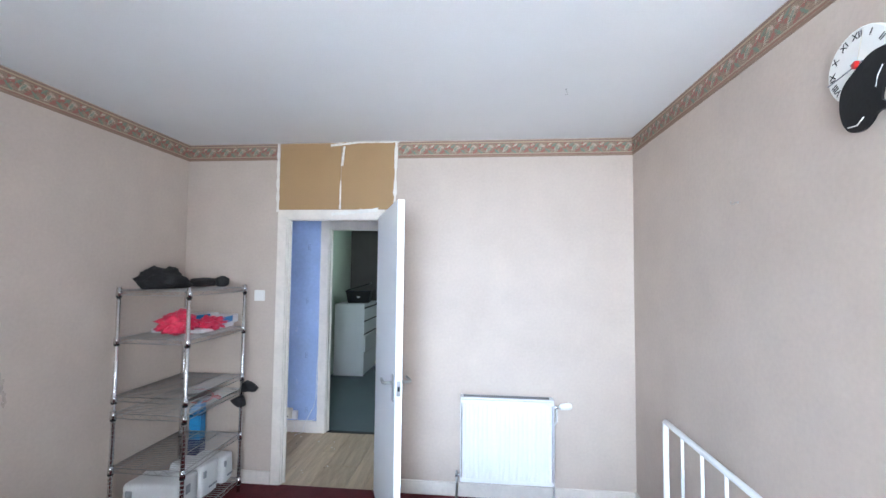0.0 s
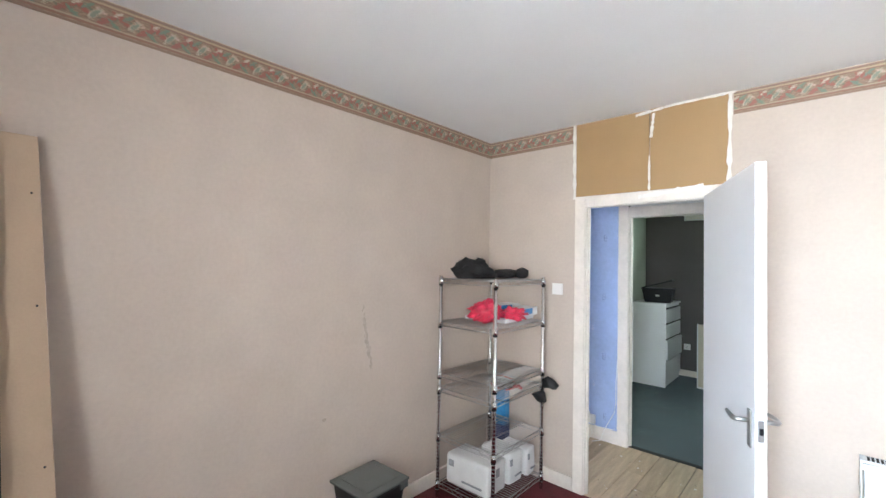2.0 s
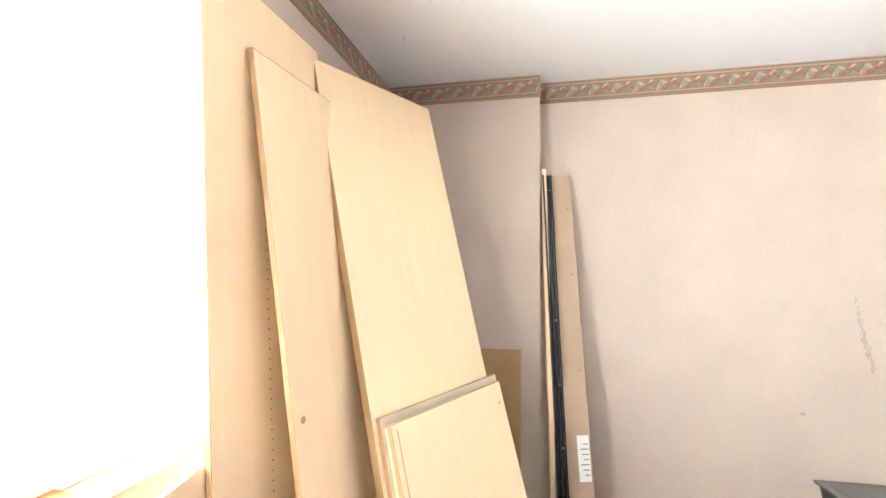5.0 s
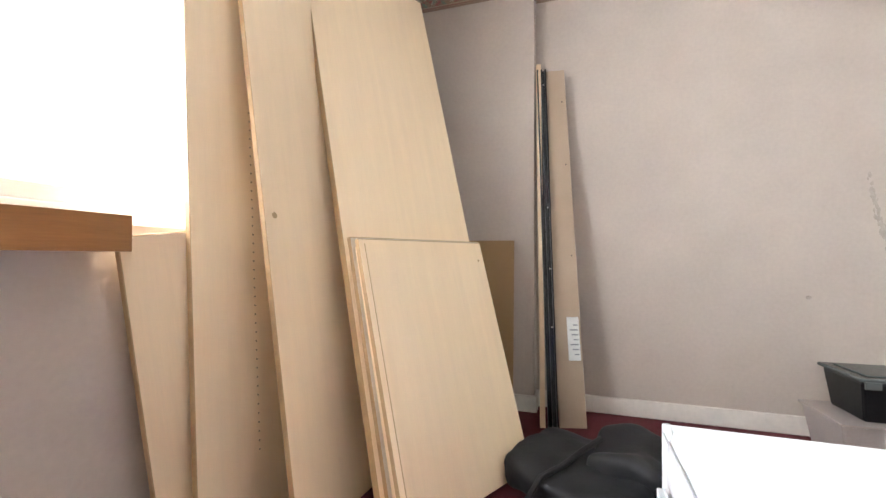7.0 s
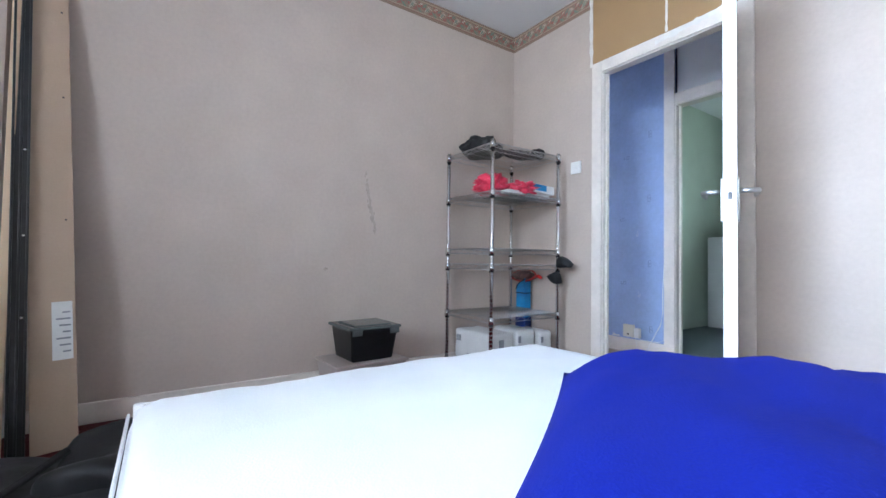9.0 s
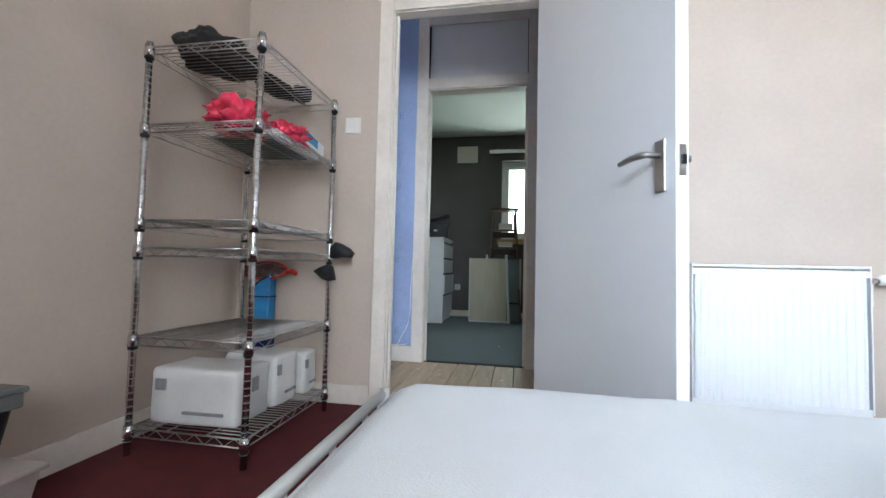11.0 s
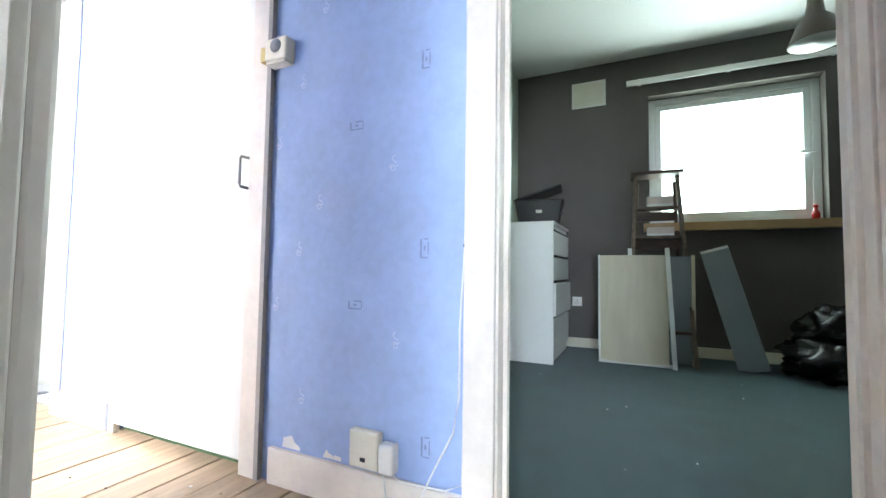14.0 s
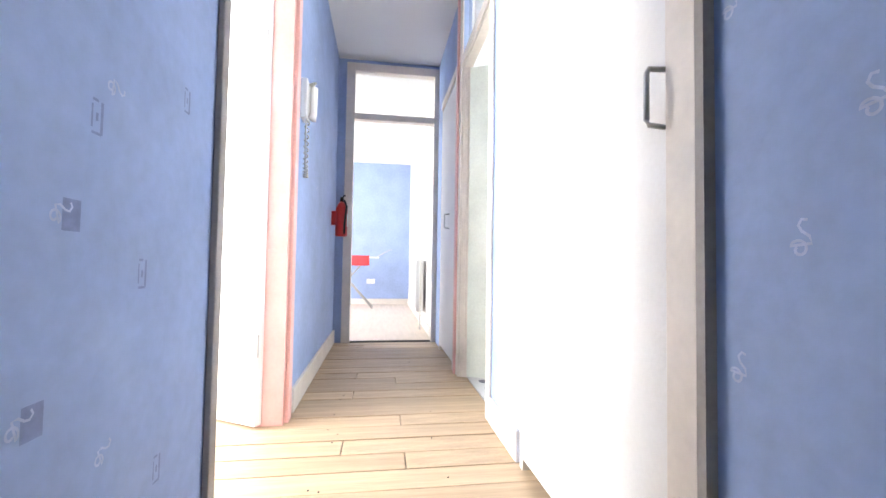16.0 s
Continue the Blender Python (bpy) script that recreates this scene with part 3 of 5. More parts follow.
# blocked fanlight over the bedroom door, with ragged paper edges
fan = thing("fanlight_panel", "brown hardboard panels over the door with torn white paper edges", "panel", kind="structure")
bpart("board", (0.80, -0.014, 2.168, 1.305, -0.002, 2.705), HARDBOARD, fan)
bpart("board", (1.312, -0.014, 2.168, 1.745, -0.002, 2.712), HARDBOARD, fan)
rng = random.Random(9)


def torn(x0, z0, x1, z1, wide, steps=16):
    bm = bmesh.new()
    d = Vector((x1 - x0, 0, z1 - z0))
    side = Vector((-d.z, 0, d.x)).normalized()
    rows = []
    for i in range(steps + 1):
        p = Vector((x0, -0.017, z0)) + d * (i / steps)
        k = wide * (0.35 + 0.65 * rng.random())
        rows.append((bm.verts.new(p - side * k * 0.5), bm.verts.new(p + side * k * 0.6 + Vector((0, -0.003 * rng.random(), 0)))))
    for a, c in zip(rows, rows[1:]):
        bm.faces.new((a[0], c[0], c[1], a[1]))
    ext = bmesh.ops.extrude_face_region(bm, geom=bm.faces[:])
    bmesh.ops.translate(bm, vec=(0, 0.004, 0), verts=[g for g in ext["geom"] if isinstance(g, bmesh.types.BMVert)])
    return bm


for q in ((0.79, 2.15, 0.785, 2.714, 0.03), (1.75, 2.16, 1.757, 2.714, 0.03), (1.308, 2.17, 1.309, 2.40, 0.016), (1.318, 2.52, 1.335, 2.68, 0.022), (1.22, 2.685, 1.50, 2.712, 0.02), (1.46, 2.708, 1.78, 2.706, 0.018)):
    part("torn_edge", torn(*q), TORN, fan, "ragged white paper edge")
bm = torn(1.24, 2.128, 1.62, 2.165, 0.04)
part("torn_edge", bm, TORN, fan)

# ---- doors ----


def lever(parent, side):
    """Lever handle on a plate; side is the way it faces (local y)."""
    s = side
    bm = bmesh.new()
    box(bm, -0.02, 0.0 if s > 0 else -0.008, -0.075, 0.02, 0.008 if s > 0 else 0.0, 0.075, bevel=0.003)
    pl = part("handle_plate", bm, STEEL, parent, "brushed steel handle plate")
    bm = bmesh.new()
    tube(bm, [(0, 0, 0.03), (0, s * 0.05, 0.03), (-0.012, s * 0.058, 0.03), (-0.06, s * 0.06, 0.031), (-0.115, s * 0.056, 0.028)], [0.009, 0.009, 0.010, 0.009, 0.0075], 10)
    lv = part("lever", bm, STEEL, pl, "steel lever", smooth=True)
    return pl


door = thing("door_1", "off-white flush door standing open into the bedroom", "door", pose(DR - 0.005, -0.012, 0, 0, 0, -68.9), kind="structure")
bpart("door_leaf", (0, -0.04, 0.012, 0.925, 0.0, 2.10), LEAF, door, bevel=0.002)
for s, y in ((1, 0.0), (-1, -0.04)):
    h = lever(door, s)
    h.matrix_basis = pose(0.87, y, 1.02)
bpart("lock_plate", (0.924, -0.031, 0.985, 0.927, -0.009, 1.07), STEEL, door, "steel lock face plate")
bpart("latch", (0.925, -0.026, 1.015, 0.934, -0.014, 1.04), BLACKMETAL, door, "dark latch")
for z in (0.25, 1.05, 1.85):
    bpart("hinge", (-0.006, 0.0, z, 0.012, 0.005, z + 0.09), STEEL, door)
d2 = thing("door_2", "cream door standing open into the far bedroom", "door", pose(QR - 0.004, NB + 0.045, 0, 0, 0, 56), kind="structure")
bpart("door_leaf", (0.0, -0.03, 0.012, 0.74, 0.008, 2.09), GLOSS, d2, bevel=0.002)
for z in (0.28, 1.75):
    bpart("hinge", (-0.012, -0.036, z, 0.01, -0.03, z + 0.09), STEEL, d2)
d3 = thing("door_3", "white door open into the room off the hall", "door", pose(EX0 + 0.004, -0.03, 0, 0, 0, -121.5), kind="structure")
bpart("door_leaf", (0.0, 0.0, 0.012, 0.80, 0.04, 2.085), WHITEWALL, d3, bevel=0.002)
for z in (0.32, 1.72):
    bpart("hinge", (-0.008, 0.036, z, 0.012, 0.046, z + 0.10), STEEL, d3)
d4 = thing("door_4", "pale glazed bathroom door standing ajar", "door", pose(BX0 + 0.005, NB - 0.005, 0, 0, 0, 62), kind="structure")
bpart("door_leaf", (0.0, -0.04, 0.012, 0.70, 0.0, 2.09), material("pale_green_gloss", (0.66, 0.70, 0.64), 0.35), d4, bevel=0.002)
bm = bmesh.new()
tube(bm, [(0.62, -0.04, 1.10), (0.62, -0.075, 1.10)], [0.010, 0.012], 10)
blob(bm, (0.62, -0.085, 1.10), (0.02, 0.018, 0.02), 0, sub=2)
part("door_knob", bm, BLACKPL, d4, "small black knob", smooth=True)


def cupboard(name, x0, x1, h, hx, hz, label):
    ob = thing(name, label, "door", kind="structure")
    bpart("door_leaf", (x0 + 0.004, HN - 0.012, 0.045, x1 - 0.06, HN + 0.018, h), WHITEWALL, ob, bevel=0.002)
    bpart("side_post", (x1 - 0.056, HN - 0.02, 0.0, x1 + 0.02, HN + 0.018, HT if h > 2.3 else h + 0.03), GLOSS, ob, "cream painted side post with chipped paint", bevel=0.003)
    bpart("edge_strip", (x1 + 0.021, HN - 0.022, 0.0, x1 + 0.04, HN - 0.001, h), material("grey_edge_trim", (0.36, 0.33, 0.30), 0.6), ob, "bare grey edge strip")
    bpart("side_post", (x0 - 0.03, HN - 0.012, 0.0, x0, HN + 0.018, h + 0.03), GLOSS, ob, bevel=0.003)
    bm = bmesh.new()
    tube(bm, [(hx, HN - 0.012, hz - 0.056), (hx, HN - 0.045, hz - 0.054), (hx, HN - 0.05, hz - 0.045), (hx, HN - 0.05, hz + 0.045), (hx, HN - 0.045, hz + 0.054), (hx, HN - 0.012, hz + 0.056)], 0.0055, 8)
    part("handle", bm, STEEL, ob, "grey D-shaped pull handle", smooth=True)
    return ob


cupboard("cupboard_door_1", CX0, CX1, 2.64, -0.112, 1.072, "tall white cupboard door with a D handle")
cupboard("cupboard_door_2", KX0, KX1, 2.11, -2.62, 1.09, "white cupboard door with a D handle")
bpart("cupboard_head", (KX0 - 0.03, HN - 0.02, 2.142, KX1 + 0.04, HN - 0.001, 2.20), GLOSS, bpy.data.objects["cupboard_door_2"])

# ---- bedroom window ----


def window(name, x0, x1, z0, z1, y, label, bars=(), handle=None, flip=1):
    ob = thing(name, label, "window", kind="structure")
    fr = 0.06
    for nm, b in (("frame_side", (x0, y, z0, x0 + fr, y + 0.07, z1)), ("frame_side", (x1 - fr, y, z0, x1, y + 0.07, z1)), ("frame_top", (x0 + fr, y, z1 - fr, x1 - fr, y + 0.07, z1)), ("frame_bottom", (x0 + fr, y, z0, x1 - fr, y + 0.07, z0 + fr))):
        bpart(nm, b, UPVC, ob, bevel=0.006)
    for nm, b in (("sash_side", (x0 + fr, y + 0.012, z0 + fr, x0 + fr + 0.05, y + 0.058, z1 - fr)), ("sash_side", (x1 - fr - 0.05, y + 0.012, z0 + fr, x1 - fr, y + 0.058, z1 - fr)), ("sash_top", (x0 + fr + 0.05, y + 0.012, z1 - fr - 0.05, x1 - fr - 0.05, y + 0.058, z1 - fr)), ("sash_bottom", (x0 + fr + 0.05, y + 0.012, z0 + fr, x1 - fr - 0.05, y + 0.058, z0 + fr + 0.05))):
        bpart(nm, b, UPVC, ob, bevel=0.004)
    for bx in bars:
        bpart("mullion", (bx - 0.035, y + 0.006, z0 + fr, bx + 0.035, y + 0.064, z1 - fr), UPVC, ob, bevel=0.005)
    pane = bpart("pane", (x0 + fr + 0.05, y + 0.032, z0 + fr + 0.05, x1 - fr - 0.05, y + 0.037, z1 - fr - 0.05), GLASS, ob)
    pane.visible_shadow = False
    return ob


window("window_1", WX0, WX1, WZ0, WZ1, S - 0.20, "white plastic window glaring with daylight", bars=(2.75,))
sill = structure("window_sill_1", [(1.95, S - 0.19, 0.952, 3.42, S + 0.15, 1.044)], SILLWOOD, "varnished reddish wood window board", "window sill")
w2 = window("window_2", VX0, VX1, VZ0, VZ1, R2N + 0.12, "white plastic window looking on bright trees")
bm = bmesh.new()
box(bm, VX1 - 0.15, R2N + 0.085, 1.74, VX1 - 0.03, R2N + 0.115, 1.765, bevel=0.005)
part("window_handle", bm, UPVC, w2)
structure("window_sill_2", [(VX0 - 0.05, R2N - 0.10, 1.10, VX1 + 0.08, R2N + 0.12, 1.17)], material("pale_varnished_wood", (0.42, 0.26, 0.13), 0.4, stretch=(1, 12, 12)), "varnished wooden window board", "window sill")
bm = bmesh.new()
rows = []
for i in range(61):
    px, py = 1.76 + i / 60 * 1.62, S + 0.05 + 0.016 * math.sin(i * 0.95)
    low = 2.29 + 0.03 * abs(math.sin(i * 0.21))
    rows.append([bm.verts.new((px, py + d, z)) for z, d in ((low, 0.004), (2.35, 0.002), (2.42, 0.0), (2.42, -0.006), (2.35, -0.006), (low, -0.006))])
for a, c in zip(rows, rows[1:]):
    for k in range(6):
        bm.faces.new((a[k], c[k], c[(k + 1) % 6], a[(k + 1) % 6]))
solid("window_pelmet", bm, CURTAIN, "short green fabric pelmet over the window", "pelmet")

# ---- things in the bedroom ----


def panel(name, w, h, t, at, label, mat=BEECH, holes=(), peg=None, edge=True, group="leaning panels"):
    """A flat wardrobe board: local x is its width, z its height, y its thickness (front at y = t)."""
    ob = thing(name, label, "board", at, group)
    bpart("face", (0.003, 0, 0.003, w - 0.003, t, h - 0.003), mat, ob, bevel=0.0015)
    if edge:
        for b in ((0, 0.001, 0, 0.003, t - 0.001, h), (w - 0.003, 0.001, 0, w, t - 0.001, h), (0.003, 0.001, h - 0.003, w - 0.003, t - 0.001, h)):
            bpart("edge_band", b, BEECH_EDGE, ob)
    for hx, hz, r in holes:
        bm = bmesh.new()
        tube(bm, [(hx, t - 0.002, hz), (hx, t + 0.0015, hz)], r, 12)
        part("fitting_hole", bm, BEECH_EDGE, ob, "dark fitting hole")
    if peg:
        bm = bmesh.new()
        px, z0, z1, n = peg
        for i in range(n):
            z = z0 + (z1 - z0) * i / (n - 1)
            tube(bm, [(px, t - 0.001, z), (px, t + 0.001, z)], 0.0028, 6)
        tagged(part("peg_holes", bm, INK, ob), kind="stuff")
    return ob


def leaning(right, yaw, w, lean, h):
    """Pose of a board whose bottom right corner (seen from the room) stands at right; it faces the room and leans back."""
    return pose(right[0], right[1], right[2] if len(right) > 2 else 0.0, 0, 0, yaw) @ pose(0, 0, 0, math.degrees(math.asin(lean / h)), 0, 0)


panel("tall_board", 0.62, 2.45, 0.02, leaning((1.12, -3.845), -2, 0.62, 0.137, 2.45), "tall beech-effect wardrobe side panel leaning on the wall", peg=(0.37, 0.25, 1.95, 54), holes=((0.54, 2.36, 0.008),))
panel("tall_board", 0.56, 2.25, 0.02, leaning((1.04, -3.575), -4, 0.56, 0.335, 2.25), "tall beech-effect wardrobe panel with a drilled hole", holes=((0.515, 1.09, 0.011),))
panel("tall_board", 0.735, 2.49, 0.035, leaning((0.775, -3.075), -27, 0.735, 0.66, 2.49), "wide tall beech-effect wardrobe door leaning in the corner")
sh = panel("short_board", 0.70, 1.03, 0.02, leaning((0.79, -3.01), -27, 0.64, 0.30, 1.05) @ pose(0.04, 0.055, 0), "short beech-effect panel with pale wooden corner blocks", holes=((0.04, 0.94, 0.006), (0.05, 0.06, 0.006)))
for dx in (0.05, 0.52):
    bpart("corner_block", (dx, -0.058, 0.985, dx + 0.10, -0.001, 1.012), material("pale_block_wood", (0.66, 0.52, 0.32), 0.6), sh, "pale wooden corner block", bevel=0.004)
bpart("side_cheek", (0.66, -0.06, 0.02, 0.678, -0.001, 1.015), BEECH, sh)
bpart("groove", (0.672, 0.0195, 0.01, 0.675, 0.0215, 1.01), BEECH_EDGE, sh)
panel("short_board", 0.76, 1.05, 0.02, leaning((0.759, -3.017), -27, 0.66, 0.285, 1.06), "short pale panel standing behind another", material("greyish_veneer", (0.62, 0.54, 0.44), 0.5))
panel("brown_board", 0.33, 1.045, 0.006, leaning((0.22, -3.135), -88, 0.33, 0.06, 1.045), "thin brown hardboard drawer base leaning on the pier", HARDBOARD, edge=False)
panel("shelf_board", 0.36, 1.0, 0.018, leaning((1.44, -3.925, 0.05), 0, 0.36, 0.02, 1.0) @ pose(0, 0, 0, 0, 8, 0), "narrow beech-effect board standing under the window", BEECH)

slat = thing("raw_plank", "long raw brown board with a paper label leaning on the wall", "board", leaning((0.30, -2.80), -80, 0.17, 0.27, 2.12) @ pose(-0.03, 0, 0.004, 0, 2.2, 0))
bpart("board_body", (-0.045, 0, 0, 0.10, 0.018, 2.11), MDF, slat, bevel=0.002)
lab = bpart("label", (-0.035, 0.0185, 0.36, 0.03, 0.0195, 0.60), LABEL, slat, "white paper label with grey print")
for i in range(7):
    bpart("print_line", (-0.028, 0.0195, 0.39 + i * 0.027, -0.028 + 0.025 + 0.02 * (i * 7 % 3) / 2, 0.0201, 0.397 + i * 0.027), PACKGREY, lab)
for z in (0.95, 1.5, 1.9):
    bm = bmesh.new()
    tube(bm, [(-0.02, 0.017, z), (-0.02, 0.0195, z)], 0.004, 8)
    part("screw_hole", bm, INK, slat)
rail = thing("sliding_door_rail", "black metal sliding-door rail with screws leaning on the wall", "rail", leaning((0.36, -2.885), -80, 0.05, 0.30, 2.12) @ pose(-0.012, 0, 0.001, 0, 1.0, 0))
for x0, x1, y1 in ((0.0, 0.055, 0.012), (0.0, 0.008, 0.034), (0.0235, 0.0315, 0.034), (0.047, 0.055, 0.034)):
    bpart("rail_web" if y1 < 0.02 else "rail_flange", (x0, 0, 0, x1, y1, 2.115), BLACKMETAL, rail, bevel=0.0015)
for z in (0.55, 0.88, 1.24, 2.02):
    bm = bmesh.new()
    tube(bm, [(0.0155, 0.011, z), (0.0155, 0.016, z)], 0.005, 8)
    part("screw", bm, CHROME, rail, "bright screw head")
strp = thing("timber_strip", "thin pale timber strip leaning on the wall", "board", leaning((0.33, -2.945), -80, 0.03, 0.27, 2.16))
bpart("strip_body", (0.0, 0, 0, 0.028, 0.03, 2.15), BEECH, strp, bevel=0.002)


def wire_shelf(z, parent, x0, x1, y0, y1):
    lo = z - 0.03
    ring = [(x0, y0), (x1, y0), (x1, y1), (x0, y1)]
    ob = tpart("wire_shelf", [(*c, z) for c in ring], 0.0035, WIRE, parent, sides=6, closed=True)
    tpart("lower_rim", [(*c, lo) for c in ring], 0.003, WIRE, ob, sides=6, closed=True)
    pts = []
    for a, c in zip(ring, ring[1:] + ring[:1]):
        pts += [(a[0] + (c[0] - a[0]) * i / 12, a[1] + (c[1] - a[1]) * i / 12, z if i % 2 else lo) for i in range(12)]
    tpart("truss_wire", pts, 0.002, WIRE, ob, sides=5, closed=True)
    for f in (0.33, 0.67):
        x = x0 + (x1 - x0) * f
        tpart("support_bar", [(x, y0, z - 0.001), (x, y1, z - 0.001)], 0.0028, WIRE, ob, sides=5)
    n = int((y1 - y0) / 0.026)
    for i in range(1, n):
        w_ = new("wire", CROSSWIRE)
        w_.matrix_basis = pose(0, y0 + (y1 - y0) * i / n, z + 0.003)
        w_.parent = ob
    return ob


RX0, RX1, RY0, RY1 = 0.125, 0.605, -0.75, -0.135
bm = bmesh.new()
tube(bm, [(RX0, 0, 0), (RX1, 0, 0)], 0.0019, 5)
CROSSWIRE = mesh("wire", bm, WIRE, True)
rack = thing("wire_rack", "chrome wire shelving rack with six shelves", "shelving")
SH = [1.545, 1.24, 0.875, 0.77, 0.435, 0.10]
for px in (RX0, RX1):
    for py in (RY0, RY1):
        po = tpart("post", [(px, py, 0.0), (px, py, 1.565)], 0.0125, CHROME, rack, "chrome post with ring grooves", 12)
        bm = bmesh.new()
        z = 0.05
        while z < 1.55:
            tube(bm, [(px, py, z), (px, py, z + 0.0025)], 0.0129, 12)
            z += 0.0255
        tagged(part("groove_rings", bm, STEEL, po, smooth=True), kind="stuff")
        for zs in SH:
            bm = bmesh.new()
            tube(bm, [(px, py, zs - 0.035), (px, py, zs + 0.008)], [0.0185, 0.0165], 12)
            part("collar", bm, CHROME, po, smooth=True)
            bm = bmesh.new()
            tube(bm, [(px, py, zs - 0.046), (px, py, zs - 0.035)], 0.0165, 12)
            part("sleeve", bm, BLACKPL, po, "black plastic sleeve", smooth=True)
for zs in SH:
    wire_shelf(zs, rack, RX0, RX1, RY0, RY1)

bm = bmesh.new()
blob(bm, (0.26, -0.55, 1.605), (0.13, 0.16, 0.09), 0.35, 1.3, 4, flat=1.55, freq=1.5)
solid("black_bag", bm, BLACKCLOTH, "crumpled black cloth bag on the top shelf", "bag", smooth=True)
bm = bmesh.new()
blob(bm, (0.36, -0.28, 1.585), (0.06, 0.15, 0.035), 0.3, 4.0, flat=1.55)
blob(bm, (0.44, -0.17, 1.59), (0.05, 0.05, 0.045), 0.25, 6.0, flat=1.55)
solid("rolled_garment", bm, BLACKCLOTH, "rolled dark garment on the top shelf", "clothing", smooth=True)
bm = bmesh.new()
blob(bm, (0.40, -0.58, 1.315), (0.10, 0.12, 0.075), 0.55, 2.2, 4, flat=1.246, freq=2.6)
blob(bm, (0.50, -0.40, 1.30), (0.09, 0.11, 0.045), 0.55, 3.2, 4, flat=1.246, freq=3)
solid("pink_carrier_bag", bm, PINKBAG, "crumpled bright pink plastic bag on the rack", "bag", smooth=True)


def carton(name, b, label, rz=0.0, base=CARD_WHITE, band=CARD_BLUE):
    w, d, h = b[3:]
    ob = thing(name, label, "box", pose(b[0], b[1], b[2], 0, 0, rz))
    bpart("carton_body", (-w / 2, -d / 2, 0, w / 2, d / 2, h), base, ob, bevel=0.002)
    bpart("print_band", (-w / 2 - 0.001, -d / 2 - 0.001, h * 0.25, w / 2 + 0.001, d * 0.1, h * 0.95), band, ob, "bright blue printed band")
    return ob


carton("glove_box", (0.49, -0.23, 1.278, 0.13, 0.24, 0.06), "white and blue glove carton on the rack", 8)
carton("glove_box", (0.34, -0.26, 1.278, 0.12, 0.23, 0.075), "white glove carton with a blue end on the rack", -6)
fc = thing("flat_carton", "flat cream carton with a dark green base on the rack", "box", pose(0.37, -0.36, 1.247, 0, 0, 4))
bpart("carton_body", (-0.17, -0.21, 0.004, 0.17, 0.21, 0.03), CARD_WHITE, fc, bevel=0.002)
bpart("base_print", (-0.13, -0.17, 0.0, 0.13, 0.17, 0.003), material("dark_green_print", (0.02, 0.09, 0.09), 0.5), fc, "dark green printed base")
cool = thing("blue_bag_box", "tall blue printed carton with a black strap behind the rack", "box", pose(0.22, -0.085, 0.0, 0, 0, 4))
bm = bmesh.new()
box(bm, -0.046, -0.036, 0.0, 0.046, 0.036, 0.665, bevel=0.006)
for w_ in bm.verts:
    if w_.co.z > 0.6 and w_.co.x < 0:
        w_.co.z -= 0.05
part("bag_body", bm, BLUEBOX, cool)
bpart("strap", (-0.048, -0.038, 0.545, 0.048, 0.038, 0.552), BLACKPL, cool, "thin black strap")
tpart("strap", [(-0.046, -0.038, 0.575), (-0.03, -0.038, 0.61), (0.0, -0.038, 0.635), (0.044, -0.038, 0.655)], 0.004, BLACKPL, cool, "curved black cord", 6)
bpart("base_print", (-0.047, -0.037, 0.001, 0.047, 0.037, 0.36), material("navy_print", (0.008, 0.03, 0.16), 0.4), cool, "dark navy base")
tools = thing("tool_pouch", "clear pouch of tools with a red rim and nozzle", "pouch", pose(0.22, -0.085, 0.655, 0, 0, 4))
tpart("rim", [(0.13 * math.cos(a) * 0.9, 0.03 * math.sin(a), 0.03 + 0.045 * math.sin(a)) for a in [i * math.pi / 10 for i in range(20)]], 0.006, RED, tools, "red rim", closed=True)
bm = bmesh.new()
blob(bm, (0, 0, 0.025), (0.10, 0.035, 0.04), 0.5, 8, 3)
part("contents", bm, material("mixed_dark_tools", (0.16, 0.09, 0.08), 0.4, mottle=0.8, scale=30, second=(0.02, 0.02, 0.02)), tools, smooth=True)
tpart("nozzle", [(0.10, 0, 0.02), (0.15, 0, 0.03), (0.175, 0, 0.015)], [0.008, 0.014, 0.012], RED, tools, "red nozzle")

def pouch(at, pts, label):
    """A small limp bag: a folded sheet with rounded thickness, given as a profile in x, z."""
    bm = bmesh.new()
    rows = []
    for k in range(7):
        u = k / 6 * 2 - 1
        th = 0.022 * math.sqrt(max(0.0, 1 - u * u)) + 0.001
        rows.append([bm.verts.new((px * (1 - 0.12 * u * u) + 0.004 * noise.noise(Vector((px * 40, k, 1))), u * 0.03, pz * (1 - 0.1 * u * u) + 0.004 * noise.noise(Vector((px * 30, k, 4))))) for px, pz in pts])
    n = len(pts)
    for i in range(6):
        for j in range(n):
            bm.faces.new((rows[i][j], rows[i][(j + 1) % n], rows[i + 1][(j + 1) % n], rows[i + 1][j]))
    bm.faces.new(rows[0][::-1])
    bm.faces.new(rows[-1])
    return solid("black_pouch", bm, HOLDALL, label, "bag", at=at, smooth=True)


pouch(pose(0.63, -0.15, 0.775), [(0.0, 0.035), (0.02, 0.06), (0.05, 0.052), (0.09, 0.03), (0.112, 0.006), (0.098, -0.018), (0.06, -0.014), (0.02, -0.022), (-0.005, -0.018)], "small black crumpled pouch caught on the rack")
pouch(pose(0.615, -0.16, 0.69), [(0.0, 0.035), (0.018, 0.02), (0.03, -0.045), (0.0, -0.05), (-0.03, -0.038), (-0.075, 0.0), (-0.04, 0.02)], "small black pouch hanging from the rack")


